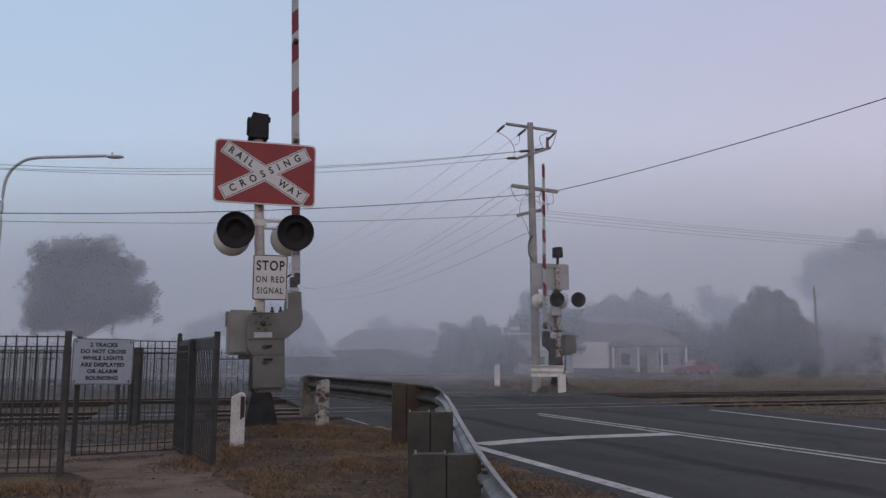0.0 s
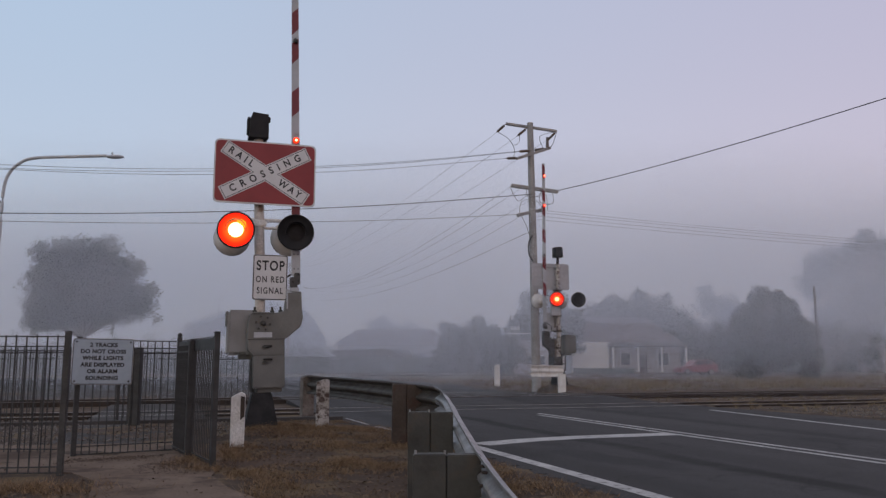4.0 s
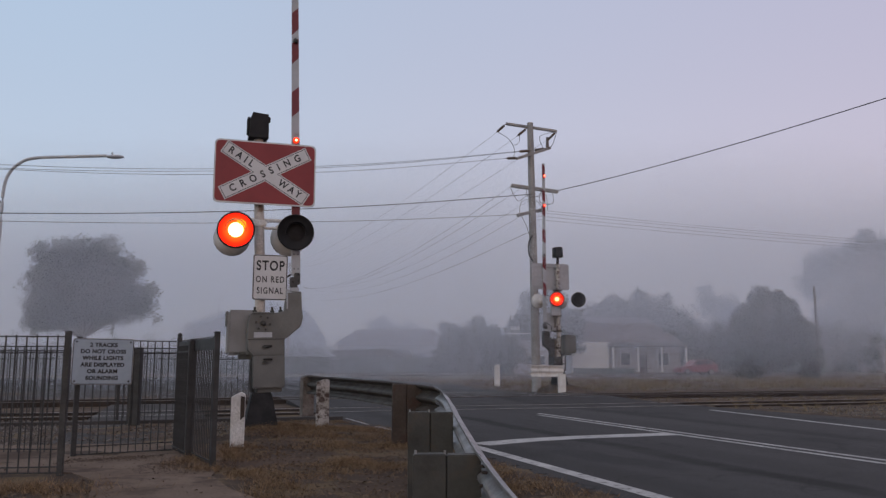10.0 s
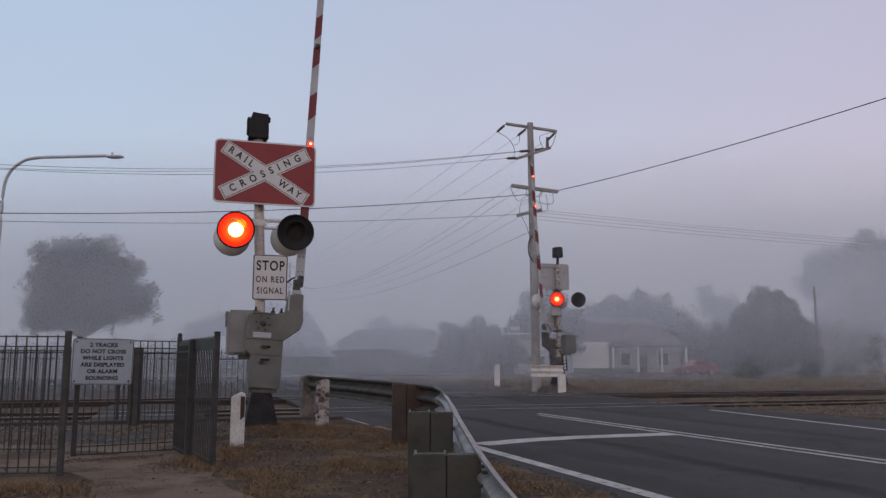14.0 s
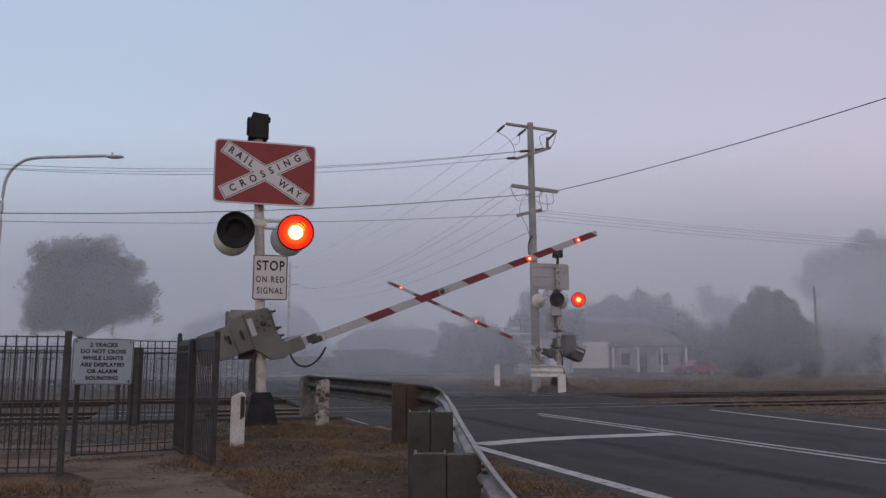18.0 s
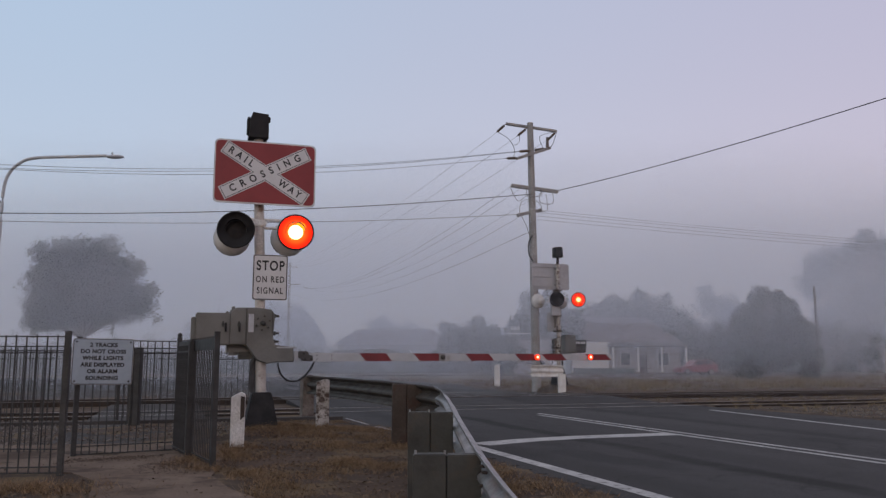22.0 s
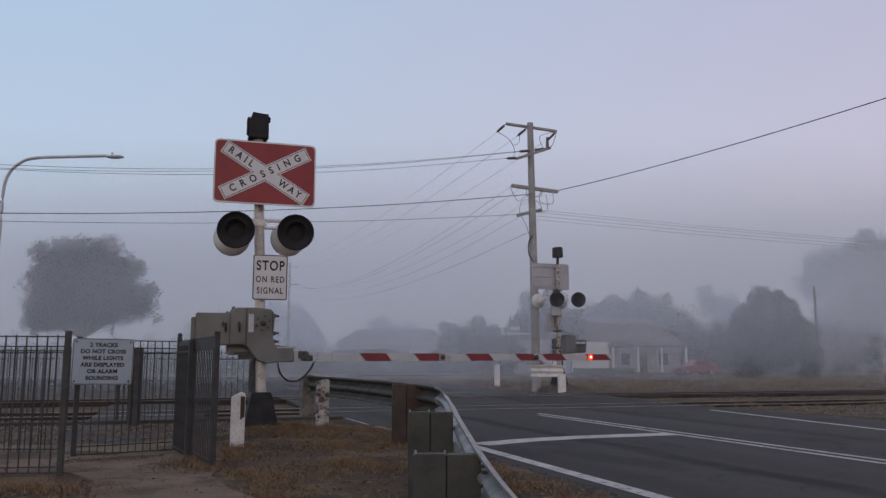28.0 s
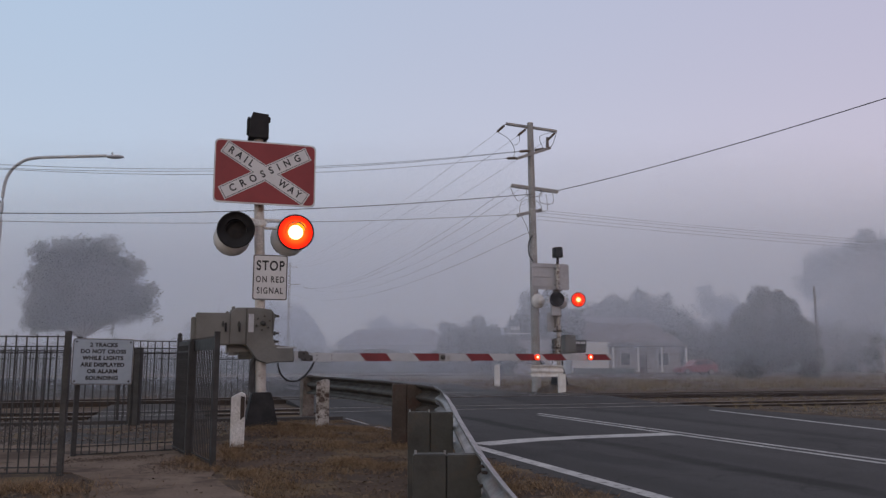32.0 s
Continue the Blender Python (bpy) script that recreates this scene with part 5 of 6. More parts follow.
def build_trees():
    tree(-26.4, 60, 3.2, 0.35, [(0, 0, 6.8, 4.0, 3.6, 3.2), (-2.9, 0.3, 5.8, 1.7, 2.2, 2.2), (-2.4, -0.2, 8.4, 1.6, 2, 1.8), (2.6, 0, 8.0, 1.5, 1.8, 1.7), (3.9, 0.2, 5.6, 1.7, 2, 1.8),
                                (0.2, 0, 9.0, 2.2, 2.2, 1.2), (1.6, 0.2, 4.6, 1.6, 1.8, 1.2), (-1.4, 0, 4.6, 2.0, 2, 1.3), (-3.6, 0, 4.4, 0.7, 1, 1.2), (-2.6, 0, 4.2, 1.6, 1.6, 1.1), (-0.2, 0, 4.3, 1.5, 1.6, 0.9)], 110000, 0.068, "leaf_dark",
         "broad rounded leafy tree, dim in the fog", 11, 0.28)
    tree(11.5, 92, 2.4, 0.3, [(-1.2, 0, 6.0, 2.2, 2, 2.6), (0.8, 0, 7.0, 2.0, 2, 2.6), (2.6, 0, 5.2, 2.0, 2, 2.4), (-3.0, 0, 5.0, 1.4, 2, 1.6), (0, 0, 3.4, 3.6, 2, 1.6)], 8000, 0.34, "leaf_dark", "dark garden tree behind the pole", 12)
    tree(22.5, 106, 2.5, 0.3, [(-3, 0, 6.5, 3.0, 2, 3.0), (0.5, 0, 7.3, 2.6, 2, 2.6), (3.4, 0, 8.0, 2.4, 2, 2.6), (5.6, 0, 7.6, 2.4, 2, 2.6), (8.2, 0, 6.3, 2.4, 2, 2.4), (9.9, 0, 4.6, 1.8, 2, 2.6), (2, 0, 4.4, 6.5, 2, 2.4), (8, 0, 2.2, 5, 2, 2.4)], 15000, 0.36, "leaf_dark",
         "row of dark garden trees behind the cottage", 13)
    tree(32.4, 82, 1.6, 0.3, [(0, 0, 5.3, 3.0, 2.6, 3.0), (-1.5, 0, 5.6, 1.7, 2, 1.9), (1.5, 0, 5.8, 1.7, 2, 1.8), (0.1, 0, 6.3, 2.6, 2, 1.9), (-0.6, 0, 2.2, 3.0, 2, 2.0), (3.2, 0, 3.6, 1.5, 1.6, 2.3), (-2.4, 0, 3.2, 1.6, 1.6, 2.2),
                              (4.2, 0, 1.6, 1.6, 1.4, 1.6)], 18000, 0.24, "leaf_dark", "dense rounded dark green tree", 52, 0.4)
    tree(31.0, 99, 1.2, 0.2, [(-5.2, 0, 3.0, 2.0, 1.6, 2.6), (-2.6, 0, 3.4, 2.2, 1.6, 2.8), (0.2, 0, 3.2, 2.4, 1.6, 2.6), (3.2, 0, 3.6, 2.4, 1.6, 2.8), (6.4, 0, 3.2, 2.6, 1.6, 2.8), (-1.2, 0, 1.4, 5.0, 1.6, 1.5), (5.0, 0, 1.4, 5.0, 1.6, 1.5)],
         8000, 0.3, "leaf_dark", "thicket of dark garden trees beside the cottage", 31, 0.4)
    gum = [(-4, 0, 13.0, 3.4, 3, 3.2), (0.5, 0, 14.8, 3.6, 3, 2.8), (-6.6, 0, 10.6, 2.0, 2, 2.4), (4.5, 0, 13.4, 4.2, 3, 4.2), (-1.0, 0, 9.5, 4.5, 3, 3.2), (4.5, 0, 8.0, 4.8, 3, 3.6), (-4.5, 0, 6.0, 2.6, 2, 2.4),
           (1.5, 0, 4.2, 5.5, 3, 3.0), (9.5, 0, 10, 4.5, 3, 5.5)]
    tree(61.3, 118, 8.0, 0.5, [tuple(1.16 * v for v in g) for g in gum], 26000, 0.36, "leaf_grey", "tall spreading gum tree fading into fog", 15, 0.26)
    tree(58.0, 100, 1.0, 0.2, [(-5, 0, 2.2, 3, 2, 2.4), (0, 0, 2.8, 3.5, 2, 2.8), (5, 0, 2.4, 3.5, 2, 2.6), (10, 0, 3, 3.5, 2, 3)], 9000, 0.34, "leaf_dark", "dense dark hedge among the houses", 25, 0.4)
    tree(47.5, 106, 1.0, 0.2, [(-7.5, 0, 2.6, 2.6, 1.6, 2.4), (-4.5, 0, 3.2, 2.6, 1.6, 2.8), (-1.2, 0, 3.4, 2.8, 1.6, 2.6), (2.4, 0, 3.8, 3.0, 1.6, 2.8), (6.2, 0, 3.4, 3.0, 1.6, 2.6), (-3, 0, 1.4, 6, 1.6, 1.6), (4, 0, 1.4, 6, 1.6, 1.6)],
         9000, 0.32, "leaf_dark", "tall dark shrubs among the far houses", 33, 0.4)
    tree(43.2, 128, 5, 0.35, [(-1.5, 0, 10.5, 2.6, 2, 2.8), (1.5, 0, 9.5, 3.0, 2, 2.6), (0, 0, 6, 3.6, 2, 2.8), (3.5, 0, 7, 2, 2, 3)], 4500, 0.38, "leaf_hazed", "gum tree faint in the fog, haze in its leaf colour", 16, 0.1)
    tree(50.0, 111, 0.4, 0.1, [(k * 5.2 + 1.5 * math.sin(7 * k), 0, 1.6, 3.4, 1.2, 1.9 + 0.5 * math.sin(3 * k)) for k in range(-6, 7)], 9000, 0.3, "leaf_dark", "long dark garden hedge fading into fog", 27, 0.5, "shrub")
    tree(3.2, 86, 0.8, 0.2, [(-2.0, 0, 3.0, 1.9, 2, 2.3), (0.2, 0, 3.6, 1.9, 2, 2.2), (2.2, 0, 2.8, 1.8, 2, 2.0), (3.8, 0, 2.2, 1.6, 2, 1.6), (-3.2, 0, 1.8, 1.2, 2, 1.4), (-1.6, 0, 0.9, 2.4, 1.4, 1.1), (1.8, 0, 0.9, 2.8, 1.4, 1.1)], 10000, 0.28, "leaf_dark", "thick dark hedge shrubs by the street", 17, 0.4)
    tree(-19.0, 109, 0.4, 0.1, [(k * 3.6 + 1.2 * math.sin(5 * k), 0, 1.9, 2.8, 1.2, 2.0 + 0.6 * math.sin(3 * k + 1)) for k in range(-5, 4)], 5000, 0.3, "leaf_dark", "long garden hedge behind the steel fence", 35, 0.5, "shrub")
    tree(-54.0, 108, 0.4, 0.1, [(k * 3.8 + 1.2 * math.sin(4 * k), 0, 2.2, 3.0, 1.2, 2.4 + 0.8 * math.sin(2 * k + 1)) for k in range(-4, 5)], 4500, 0.3, "leaf_dark", "dim hedge beyond the far street", 37, 0.5, "shrub")
    tree(-50.0, 90, 0.4, 0.1, [(k * 3.4 + 1.1 * math.sin(4 * k), 0, 1.3, 2.6, 1.2, 1.5 + 0.5 * math.sin(2 * k + 1)) for k in range(-6, 8)], 5000, 0.28, "leaf_dark", "low hedge behind the steel street fence", 38, 0.5, "shrub")
    tree(-24.5, 128, 3, 0.3, [(-2, 0, 7, 3.4, 2, 3), (1.6, 0, 7.6, 3, 2, 2.8), (4, 0, 5, 2.4, 2, 3), (0, 0, 3.6, 5, 2, 2.6)], 5000, 0.45, "leaf_hazed", "distant tree, pale in the fog", 18)
    tree(-36.0, 130, 3, 0.3, [(-2, 0, 6, 3.4, 2, 2.6), (1.6, 0, 7.4, 2.4, 2, 2.4), (5, 0, 4.4, 2.4, 2, 2.4)], 4000, 0.45, "leaf_hazed", "distant tree, pale in the fog", 19)
    tree(-7.5, 118, 3, 0.25, [(-1, 0, 5.6, 2.4, 2, 2.0), (2, 0, 5.0, 2.2, 2, 1.8)], 3000, 0.4, "leaf_hazed", "garden tree behind a house, faint in fog", 20)
    tree(21.9, 58.5, 0, 0.05, [(0, 0, 0.7, 0.7, 0.5, 0.75), (-0.45, 0, 0.4, 0.5, 0.4, 0.45), (0.45, 0.1, 0.5, 0.5, 0.4, 0.5)], 1700, 0.12, "leaf_grey", "small scrubby green bush in dry grass", 21, 0.5, "shrub")
    tree(26.5, 60, 0, 0.04, [(0, 0, 0.45, 0.5, 0.5, 0.5), (0.5, 0, 0.3, 0.4, 0.4, 0.35)], 900, 0.1, "leaf_grey", "small scrubby green bush in dry grass", 22, 0.5, "shrub")


def blades(name, spots, mat, label, seed, height, width, lean=0.5, category="grass"):
    """Tufts of thin blades at (x, y) spots."""
    rng = np.random.default_rng(seed)
    vs, fs = [], []
    for x, y, h in spots:
        z = ground_z(x, y)
        for _ in range(5):
            a = rng.uniform(0, 6.283)
            px, py = x + rng.normal(0, 0.03), y + rng.normal(0, 0.03)
            hh = height * h * rng.uniform(0.5, 1.2)
            wx, wy = width * math.cos(a), width * math.sin(a)
            l = hh * lean * rng.uniform(0.2, 1.4)
            b = rng.uniform(0, 6.283)
            k = len(vs)
            vs += [(px - wx, py - wy, z - 0.01), (px + wx, py + wy, z - 0.01), (px + l * math.cos(b), py + l * math.sin(b), z + hh)]
            fs.append((k, k + 1, k + 2))
    me = bpy.data.meshes.new(name)
    me.from_pydata(vs, [], fs)
    me.materials.append(M[mat])
    return tagged(new(name, me), label, category, kind="stuff")


def on_path(x, y):
    n, s = x * CA + y * SA, -x * SA + y * CA
    if -9 < x < -3.2 and 7.7 < y < 10.4:
        return True
    if 6.9 < y < 11 and -4.9 < x < -1.75 - 0.3 * (y - 6.9):
        return True
    return y <= 7.4 and -2.5 - 0.1 * (y - 5) < x < -0.95 - 0.32 * (y - 4.8)


def build_grass():
    rng = random.Random(8)
    spots = []
    for _ in range(135000):
        x, y = rng.uniform(-9, 2.6), rng.uniform(2.5, 16.5)
        n = x * CA + y * SA
        if n > 3.2 + rng.uniform(-0.25, 0.14) or on_path(x, y) or (x < -2.75 and y > 9.7) or -x * SA + y * CA > 15.2:
            continue
        d = noise.noise((x * 0.8, y * 0.8, 7)) + 0.5 * noise.noise((x * 2.5, y * 2.5, 9))
        if d < rng.uniform(-0.4, 0.3):
            continue
        spots.append((x, y, 0.55 + 1.3 * max(0, d) + (0.8 if rng.random() < 0.03 else 0)))
    # dead weeds at the foot of the cage, the posts and the mast
    for cx, cy, sx, sy, k in ((-2.62, 8.85, 0.1, 0.25, 160), (-2.3, 8.15, 0.12, 0.12, 110), (-2.54, 10.25, 0.2, 0.1, 110), (-1.9, 13.4, 0.25, 0.12, 130), (-2.5, 12.0, 0.35, 0.3, 160), (-0.5, 10.5, 0.25, 0.15, 130),
                              (-3.35, 6.9, 0.3, 0.16, 260)):
        for _ in range(k):
            spots.append((rng.gauss(cx, sx), rng.gauss(cy, sy), rng.uniform(0.8, 1.8)))
    blades("dry_grass", spots, "dry_grass", "short brown dry grass on the verge", 3, 0.056, 0.0028, 1.5)
    spots = []
    for _ in range(13000):
        n, s = rng.uniform(12.8, 60), rng.uniform(27.5, 52)
        p = at(n, s)
        d = noise.noise((p.x * 0.25, p.y * 0.25, 1))
        if d < rng.uniform(-0.25, 0.4):
            continue
        spots.append((p.x, p.y, 0.5 + 0.9 * max(0, d) + (0.5 if rng.random() < 0.1 else 0)))
    blades("tall_grass", spots, "tall_grass", "tall pale dry grass beyond the railway", 4, 0.34, 0.009, 0.6)
    spots = []
    for _ in range(1000):
        n, s = rng.uniform(12.8, 34), rng.uniform(13.5, 26)
        p = at(n, s)
        spots.append((p.x, p.y, rng.uniform(0.4, 1.2)))
    blades("track_weeds", spots, "tall_grass", "sparse dry weeds beside the tracks", 5, 0.12, 0.012, 0.6)
    # leaf litter and pebbles
    r2 = random.Random(6)
    vs, fs = [], []
    for _ in range(17000):
        x, y = r2.uniform(-5, 2.2), r2.uniform(3, 14)
        if x * CA + y * SA > 3.0 or (on_path(x, y) and r2.random() < 0.93):
            continue
        z, s, a = ground_z(x, y) + 0.008 + (0.05 if on_path(x, y) else 0), r2.uniform(0.008, 0.028), r2.uniform(0, 6.28)
        k = len(vs)
        for j in range(4):
            vs.append((x + s * math.cos(a + j * 1.57) * (1 if j % 2 else 0.5), y + s * math.sin(a + j * 1.57) * (1 if j % 2 else 0.5), z + r2.uniform(-0.004, 0.014)))
        fs.append((k, k + 1, k + 2, k + 3))
    me = bpy.data.meshes.new("leaf_litter")
    me.from_pydata(vs, [], fs)
    me.materials.append(M["litter"])
    tagged(new("leaf_litter", me), "scattered brown leaf litter on bare soil", "leaf litter", kind="stuff")


def build_clods():
    """Crumbs of damp soil washed over the path before the cage and along its edges."""
    rng = random.Random(21)
    vs, fs = [], []
    for _ in range(5200):
        u = rng.random()
        if u < 0.6:
            x, y = rng.gauss(-2.62, 0.2), rng.gauss(8.65, 0.34)
            y -= 0.3 * (x + 2.75)
        elif u < 0.8:
            x, y = rng.uniform(-4.0, -3.1), rng.gauss(9.05, 0.12)
            y += 0.55 * (x + 3.5)
        else:
            p = at(rng.gauss(3.3, 0.07), rng.uniform(1.0, 12.5))
            x, y = p.x, p.y
        s, a = rng.uniform(0.004, 0.015) * (1.6 if rng.random() < 0.06 else 1), rng.uniform(0, 6.28)
        z = max(0.012 if u < 0.8 else -1, ground_z(x, y))
        k = len(vs)
        for j in range(4):
            r = s * rng.uniform(0.6, 1.3)
            vs.append((x + r * math.cos(a + j * 1.57), y + r * math.sin(a + j * 1.57), z - 0.002))
        vs.append((x + rng.uniform(-0.3, 0.3) * s, y + rng.uniform(-0.3, 0.3) * s, z + s * rng.uniform(0.2, 0.6)))
        fs += [(k + j, k + (j + 1) % 4, k + 4) for j in range(4)]
    me = bpy.data.meshes.new("soil_clods")
    me.from_pydata(vs, [], fs)
    me.materials.append(M["clods"])
    tagged(new("soil_clods", me), "dark damp soil crumbs washed over the footpath", "soil", kind="stuff")


# ---------------------------------------------------------------- houses, street fence, car
def window_part(t, x0, x1, z0, z1, y):
    bm = bmesh.new()
    box(bm, x0 - 0.06, x1 + 0.06, y - 0.05, y + 0.04, z0 - 0.06, z1 + 0.06)
    w = part("window", bm, "weatherboard", t)
    bm = bmesh.new()
    box(bm, x0, x1, y - 0.058, y - 0.052, z0, z1)
    part("pane", bm, "window", w)


def gable(bm, x0, x1, y0, y1, z0, z1, over=0.4, hip=1.5):
    """A hipped roof over a rectangle."""
    a = [bm.verts.new(v) for v in ((x0 - over, y0 - over, z0), (x1 + over, y0 - over, z0), (x1 + over, y1 + over, z0), (x0 - over, y1 + over, z0))]
    ym = (y0 + y1) / 2
    r = [bm.verts.new((x0 + hip, ym, z1)), bm.verts.new((x1 - hip, ym, z1))]
    bm.faces.new((a[0], a[1], r[1], r[0]))
    bm.faces.new((a[2], a[3], r[0], r[1]))
    bm.faces.new((a[3], a[0], r[0]))
    bm.faces.new((a[1], a[2], r[1]))
    bm.faces.new(a[::-1])


def build_houses():
    # cottage with a verandah
    h = thing("cottage", pose(14.7, 95, 0), "pale cottage with a red roof and white-posted verandah", "house", "houses")
    bm = bmesh.new()
    box(bm, 0.2, 4.4, 0, 8, -0.1, 3.56)
    wing = part("wing_wall", bm, "weatherboard", h, "white weatherboard wing")
    for k in range(16):
        bm = bmesh.new()
        box(bm, 0.18, 4.42, -0.03, 0, 0.1 + 0.21 * k, 0.28 + 0.21 * k)
        part("weatherboard", bm, "weatherboard", wing)
    bm = bmesh.new()
    box(bm, 4.4, 13.2, 1.8, 8, -0.1, 3.3)
    wall = part("wall", bm, "house_wall", h)
    window_part(wall, 6.2, 7.3, 0.9, 2.3, 1.8)
    window_part(wall, 10.6, 11.8, 0.9, 2.3, 1.8)
    bm = bmesh.new()
    box(bm, 8.4, 9.3, 1.74, 1.8, 0, 2.1)
    part("door", bm, "roof_red", wall)
    bm = bmesh.new()
    gable(bm, -0.6, 13.2, 1.8, 9, 3.5, 6.7, 0.4, 3.0)
    part("roof", bm, "roof_red", h)
    bm = bmesh.new()
    box(bm, 2.0, 2.7, 5.0, 5.6, 5.0, 7.3)
    box(bm, 1.94, 2.76, 4.94, 5.66, 7.15, 7.25)
    part("chimney", bm, "house_wall", h)
    bm = bmesh.new()
    prism(bm, [(0, 3.0), (0, 3.08), (3.0, 3.62), (3.0, 3.55)], 4.2, 13.4, pose(0, 0, 0, 0, 0, 90) @ Matrix.Diagonal((1, -1, 1, 1)) @ pose(-1.2, 0, 0))
    part("verandah_roof", bm, "roof_dark", h)
    for x in (4.75, 7.6, 10.3, 13.1):
        bm = bmesh.new()
        box(bm, x - 0.09, x + 0.09, -1.1, -0.92, -0.1, 3.08)
        part("verandah_post", bm, "weatherboard", h)
    bm = bmesh.new()
    box(bm, 4.4, 13.3, -1.2, 1.8, -0.1, 0.12)
    part("verandah_floor", bm, "concrete", h)
    # low fence in front of the cottage
    f = thing("garden_fence", pose(14.2, 90, 0), "low dull paling fence before the cottage", "fence")
    for k in range(24):
        bm = bmesh.new()
        box(bm, 0.28 * k, 0.28 * k + 0.27, 0, 0.03, -0.1, 0.6)
        part("paling", bm, "fence_green", f)
    # long dim house
    h = thing("house", pose(-13.0, 102, 0), "long low house with a dim red hipped roof", "house", "houses")
    bm = bmesh.new()
    box(bm, 0, 13.5, 0, 9, -0.1, 3.4)
    wall = part("wall", bm, "house_wall", h)
    for x in (1.2, 4.8, 9.4):
        window_part(wall, x, x + 1.5, 1.0, 2.4, 0)
    bm = bmesh.new()
    gable(bm, 0, 13.5, 0, 9, 3.4, 5.5, 0.5, 1.8)
    part("roof", bm, "roof_red", h)
    bm = bmesh.new()
    box(bm, 9.7, 10.6, 1.2, 1.3, 4.25, 4.4)
    part("skylight", bm, "sign_white", h)
    # shed with a grey roof
    h = thing("shed", pose(-12.2, 93, 0), "low dark shed with a pale iron roof behind the fence", "shed", "sheds")
    bm = bmesh.new()
    box(bm, 0, 6.0, 0, 5, -0.1, 2.15)
    part("wall", bm, "fence_green", h)
    bm = bmesh.new()
    prism(bm, [(-0.2, 2.1), (6.0, 2.1), (8.3, 1.5), (8.3, 1.58), (6.2, 2.75), (-0.2, 2.6)], -0.3, 5.2)
    part("roof", bm, "roof_dark", h)
    bm = bmesh.new()
    prism(bm, [(6.25, 2.74), (8.35, 1.6), (8.6, 1.6), (8.6, 2.2), (8.4, 2.6)], 0.0, 5.0)
    part("roof_sheet", bm, "roof_grey", h, "pale grey iron roof sheet")
    # shop with a raised sign
    h = thing("shop_building", pose(5.6, 89.2, 0), "dark low shop building with a sign on its roof", "building", "houses")
    bm = bmesh.new()
    box(bm, 0, 6.0, 0, 8, -0.1, 3.62)
    wall = part("wall", bm, "house_wall", h)
    for x in (1.6, 3.4, 4.6):
        window_part(wall, x, x + 0.9, 1.0, 1.9, 0)
    bm = bmesh.new()
    box(bm, -0.2, 6.2, -0.3, 8.2, 3.62, 3.82)
    part("roof", bm, "roof_grey", h)
    bm = bmesh.new()
    box(bm, 0.0, 4.4, -0.32, -0.26, 4.27, 4.4)
    for x in (0.0, 0.9, 1.6, 2.2, 2.7, 3.9, 4.3):
        box(bm, x, x + 0.08, -0.32, -0.26, 3.82, 4.67)
    part("sign_rail", bm, "weatherboard", h, "white sign rail")
    for x in (1.75, 2.1, 2.45):
        bm = bmesh.new()
        box(bm, x, x + 0.26, -0.34, -0.28, 4.67, 5.1)
        part("sign_bar", bm, "weatherboard", h)
    # right-hand houses, mostly hidden
    for x, y, w, z, lab in ((52.5, 98, 9, 3.2, "white house half hidden by trees"), (43.8, 100, 3.4, 2.9, "small pale shed among trees")):
        h = thing("house", pose(x, y, 0), lab, "house", "houses")
        bm = bmesh.new()
        box(bm, 0, w, 0, 6, -0.1, z)
        wall = part("wall", bm, "fence_green" if w < 5 else "house_wall", h)
        window_part(wall, 1.0, 2.0, 0.9, 2.1, 0)
        window_part(wall, w - 1.8, w - 0.8, 0.9, 2.1, 0)
        bm = bmesh.new()
        gable(bm, 0, w, 0, 6, z, z + 1.3)
        part("roof", bm, "roof_grey", h)
    # steel street fence
    f = thing("street_fence", pose(0, 0, 0), "long green ribbed steel fence along the street", "fence")
    for k in range(52):
        bm = bmesh.new()
        n0 = -95 + 2.4 * k
        a, b = at(n0, 83.5), at(n0 + 2.36, 83.5)
        x0, x1 = a.x, b.x
        prism(bm, [(0, -0.1), (2.36, -0.1), (2.36, 1.75), (0, 1.75)], -0.02, 0.02, Matrix.Translation(a) @ pose(0, 0, 0, 0, 0, TURN))
        part("fence_sheet", bm, "fence_green", f)


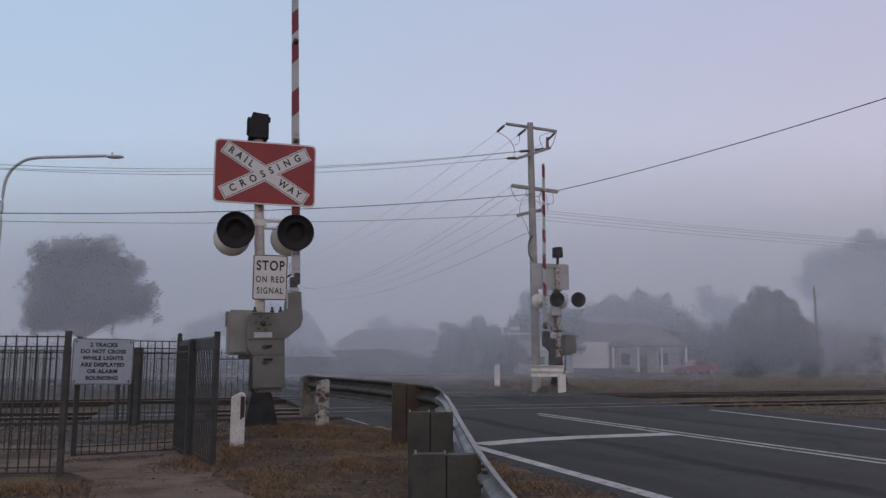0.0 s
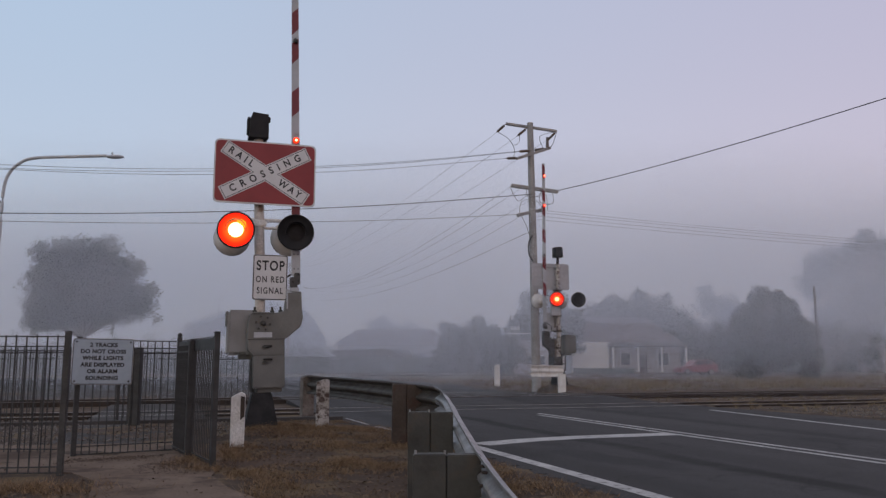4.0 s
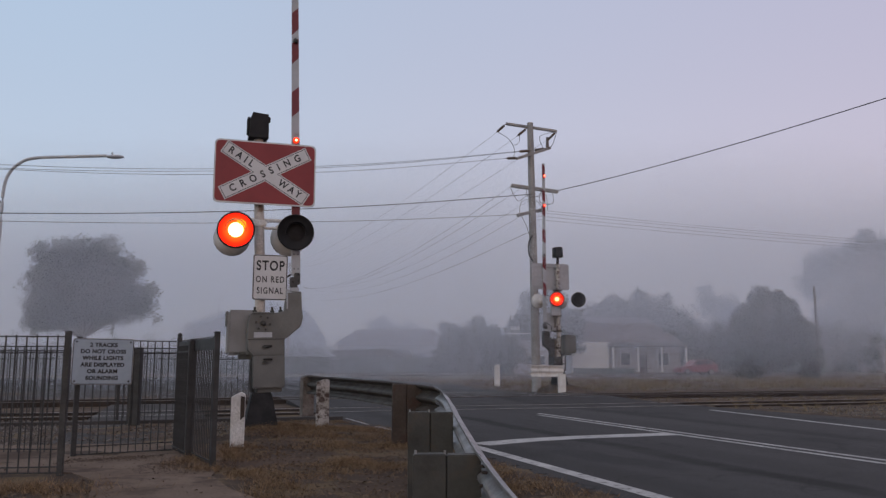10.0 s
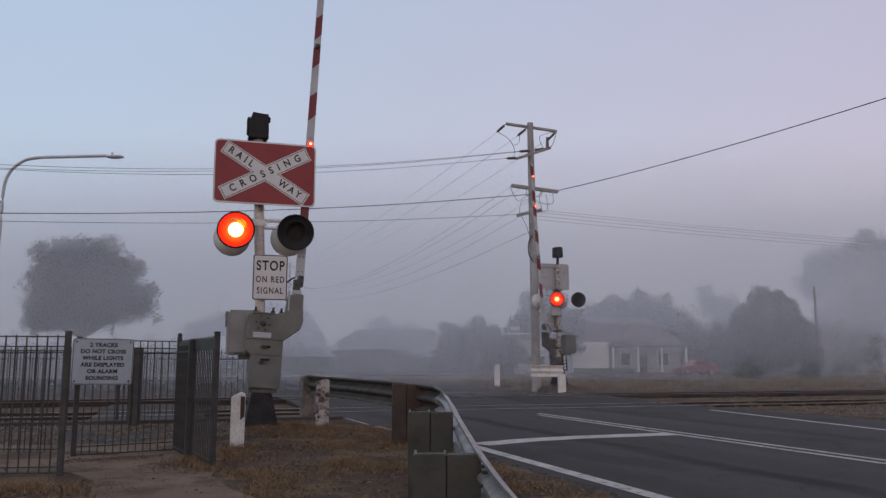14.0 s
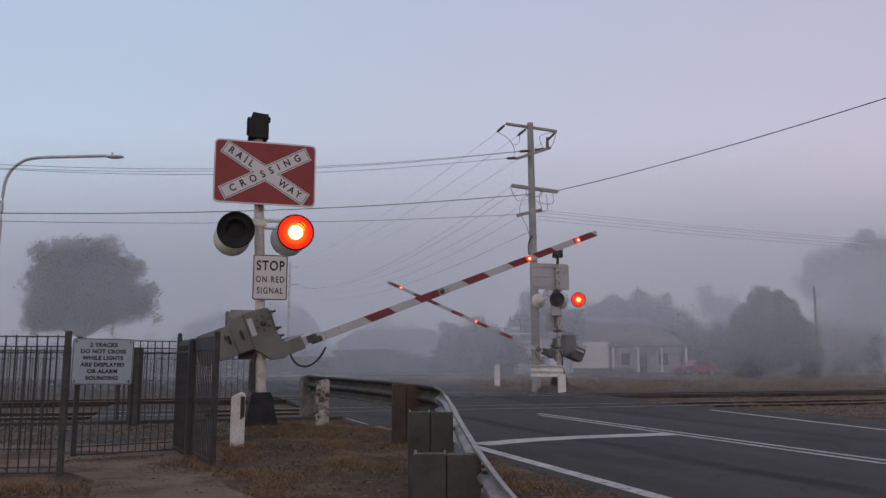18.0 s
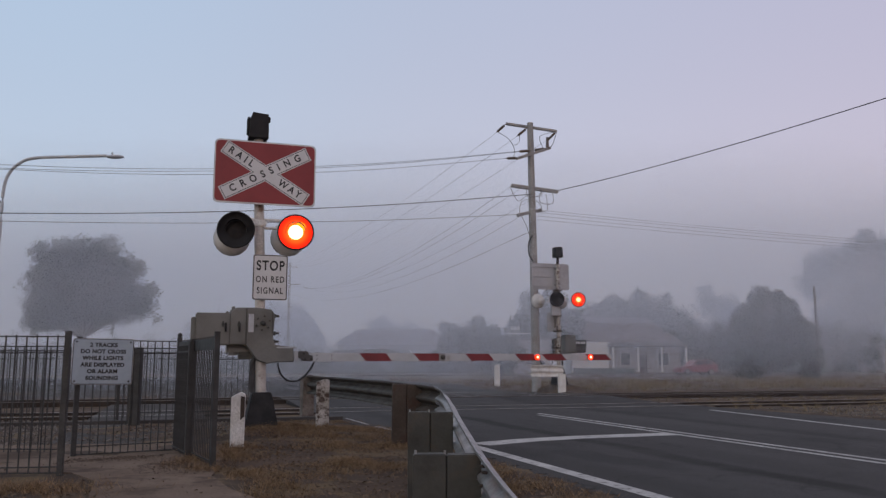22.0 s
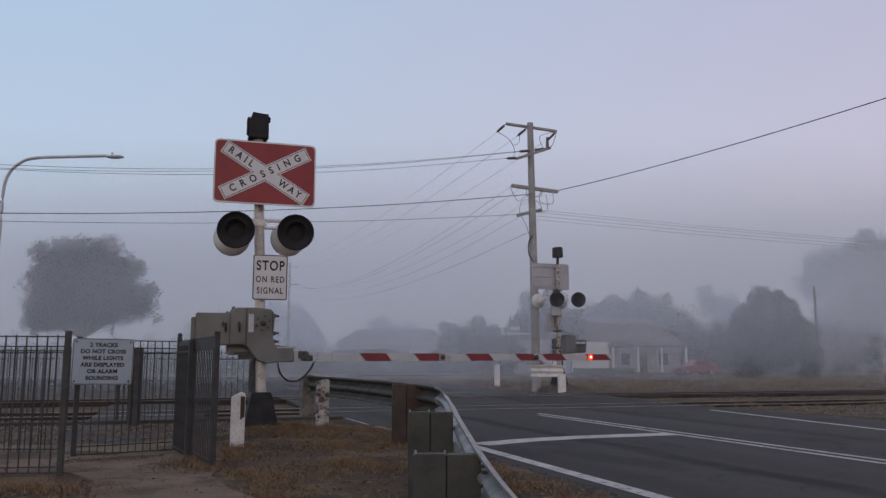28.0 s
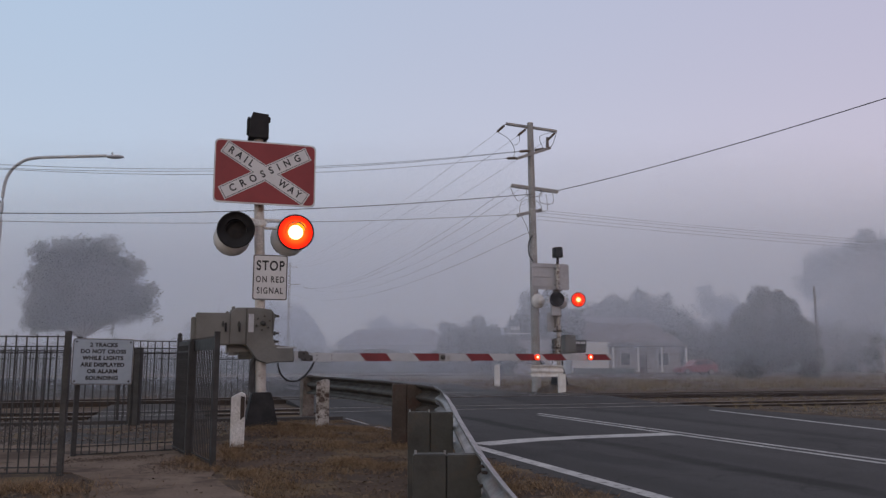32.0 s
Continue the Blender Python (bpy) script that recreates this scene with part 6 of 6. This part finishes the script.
def build_car():
    c = thing("car", pose(24.0, 78.5, 0, 0, 0, 12), "red hatchback parked on the grass by the cottage", "car")
    bm = bmesh.new()
    prism(bm, [(-1.95, 0.3), (-1.9, 0.75), (-0.75, 0.92), (-0.2, 1.42), (1.15, 1.46), (1.8, 1.05), (1.95, 0.85), (1.95, 0.3)], -0.82, 0.82)
    bmesh.ops.bevel(bm, geom=bm.edges[:], offset=0.07, segments=2, affect="EDGES")
    part("body", bm, "car_red", c)
    bm = bmesh.new()
    prism(bm, [(-0.55, 0.95), (-0.15, 1.35), (0.45, 1.38), (0.45, 0.97)], -0.835, 0.835)
    part("side_window", bm, "window", c)
    bm = bmesh.new()
    prism(bm, [(0.55, 0.97), (0.55, 1.38), (1.1, 1.38), (1.5, 1.06)], -0.835, 0.835)
    part("side_window", bm, "window", c)
    for x in (-1.25, 1.2):
        for y in (-0.78, 0.78):
            bm = bmesh.new()
            rod(bm, (x, y - 0.1, 0.31), (x, y + 0.1, 0.31), 0.31, seg=18)
            w = part("wheel", bm, "tyre", c)
            bm = bmesh.new()
            rod(bm, (x, y - 0.11, 0.31), (x, y + 0.11, 0.31), 0.19, seg=14)
            part("rim", bm, "chrome", w)
    for y in (-0.6, 0.6):
        bm = bmesh.new()
        box(bm, -1.99, -1.9, y - 0.16, y + 0.16, 0.62, 0.74)
        part("headlight", bm, "sign_white", c)
        bm = bmesh.new()
        box(bm, 1.92, 1.99, y - 0.14, y + 0.14, 0.75, 0.95)
        part("tail_light", bm, "tail_red", c)


# ---------------------------------------------------------------- fog
def build_fog():
    """Morning fog as banks of countless hair-thin level wisps of droplets, thick at the ground and thinning upwards."""
    rng = np.random.default_rng(77)
    verts, faces, base = [], [], 0
    for y, veil, slope, reach in FOG_BANKS:
        half, top, pitch = 0.58 * y, reach * y, 0.000127 * y
        rise = half * abs(slope)
        z = np.arange(0.03 - rise, top + rise, pitch)
        z = z + rng.uniform(-0.3, 0.3, len(z)) * pitch
        x = np.linspace(-half, half, 25)
        X, Z = np.meshgrid(x, z)
        Z = Z + slope * X
        inside = (Z > -0.05 - abs(slope) * 0.03 * y) & (Z < top)
        h = np.clip(Z / top, 0, 1)
        cover = veil * (1 - h * h) ** 1.7 * (0.54 + 1.6 * h) * (1 + 0.16 * np.sin(X * 5.0 / half + y) * np.sin(Z * 4.0 / top + 0.3 * y))
        drift = np.clip(X / (0.3 * half), 0, 1)
        cover = cover * (1 - (0.2 if y < 60 else 0.0) * drift * drift * (3 - 2 * drift))
        cover = cover * (1 - 0.42 * drift * (1 - h) ** 3)
        if y < 60:
            clear = np.clip(-X / (0.45 * half), 0, 1)
            cover = cover * (1 - clear * (0.12 + 0.34 * (1 - h) ** 2))
        t = 0.5 * pitch * np.clip(cover, 0.004, 1)
        Y = np.full_like(X, y)
        v = np.stack([np.stack([X, Y, Z - t], 2), np.stack([X, Y, Z + t], 2)], 2).reshape(-1, 3)
        i, j = np.meshgrid(np.arange(len(z)), np.arange(len(x) - 1), indexing="ij")
        i, j = i[inside[:, 1:] & inside[:, :-1]], j[inside[:, 1:] & inside[:, :-1]]
        k = base + 2 * (i * len(x) + j)
        faces.append(np.stack([k, k + 2, k + 3, k + 1], 1))
        verts.append(v)
        base += len(v)
    v, f = np.concatenate(verts).astype(np.float32), np.concatenate(faces).astype(np.int32)
    me = bpy.data.meshes.new("fog")
    me.vertices.add(len(v))
    me.vertices.foreach_set("co", v.ravel())
    me.loops.add(f.size)
    me.loops.foreach_set("vertex_index", f.ravel())
    me.polygons.add(len(f))
    me.polygons.foreach_set("loop_start", np.arange(0, f.size, 4, dtype=np.int32))
    me.update()
    me.materials.append(M["droplets"])
    tagged(new("fog", me), "thin grey morning fog lying over the ground", "fog", kind="stuff")


build_ground()
build_road()
build_tracks()
build_signals()
build_guard_rail()
build_fence()
build_poles()
build_trees()
build_houses()
build_car()
build_grass()
build_clods()
build_fog()


# ---------------------------------------------------------------- what moves
def motions():
    swing = [(0, 91.6), (13.6, 91.6), (13.8, 90.4), (14.0, 87.1), (14.2, 84.4), (14.4, 81.2), (14.5, 79.5), (16.5, 41.8), (17, 33.3), (17.5, 26.9), (18, 21.2), (18.5, 16.4), (19, 11.8),
             (19.5, 8.0), (20, 4.9), (20.5, 2.2), (20.9, 0.4), (21.2, 0.15), (32, 0.15)]
    arm = ARMS["crossing_signal"]
    walk(arm, [(t, pose(-0.02, 0, 1.437, 0, -a, 0)) for t, a in swing])
    swing_far = [(0, 90.5), (13.6, 90.5), (13.8, 89.0), (14.0, 86.3), (14.2, 83.4), (14.4, 80.3), (14.5, 78.6), (16.5, 45.0), (17, 37.6), (17.5, 29.9), (18, 22.2), (18.5, 16.9), (19, 11.0),
                 (19.5, 5.8), (20, 1.9), (20.5, 0.4), (21, 0.0), (32, 0.0)]
    arm = ARMS["crossing_signal_far"]
    walk(arm, [(t, pose(0, 0, 1.32, 0, -a, 0)) for t, a in swing_far])
    for key, rows in (("crossing_signal", swing), ("crossing_signal_far", swing_far)):
        walk(CABLES[key], [(t, pose(0.5, 0.04, -0.56, 0, 67.5 + 2.5 * (a - 45) if a > 45 else 1.0 * a + 22.5 * max(0, a - 30) / 15, 0)) for t, a in sorted(rows + [(15.2, 66.5), (15.8, 55.0)])])
    # lamps flash in turn: the bulb disc comes forward in its dish while lit
    period = 1.4255
    spans = {"a": [(1.65, 1.78)], "b": [], "c": [(1.65, 40.0)]}
    for k in range(22):
        spans["b"].append((1.68 + period * k, 1.68 + period * k + 0.67))
        spans["a"].append((2.39 + period * k, 2.39 + period * k + 0.70))
    for phase, lenses in LIT.items():
        for ob, off, on in lenses:
            base = ob.matrix_basis.copy()
            rows = []

            def put(t, y):
                m = base.copy()
                m.translation.y = y
                if 0 <= t <= 32:
                    rows.append((t, m))
            put(0, off)
            for t0, t1 in spans[phase]:
                f0, f1 = round(t0 * FPS), round(t1 * FPS)
                for f, y in ((f0 - 1, off), (f0, on), (f1 - 1, on), (f1, off)):
                    put(f / FPS, y)
            put(32, on if any(p <= 32 < q for p, q in spans[phase]) else off)
            walk(ob, [r for i, r in enumerate(rows) if i == 0 or r[0] > rows[i - 1][0] + 0.01])


motions()
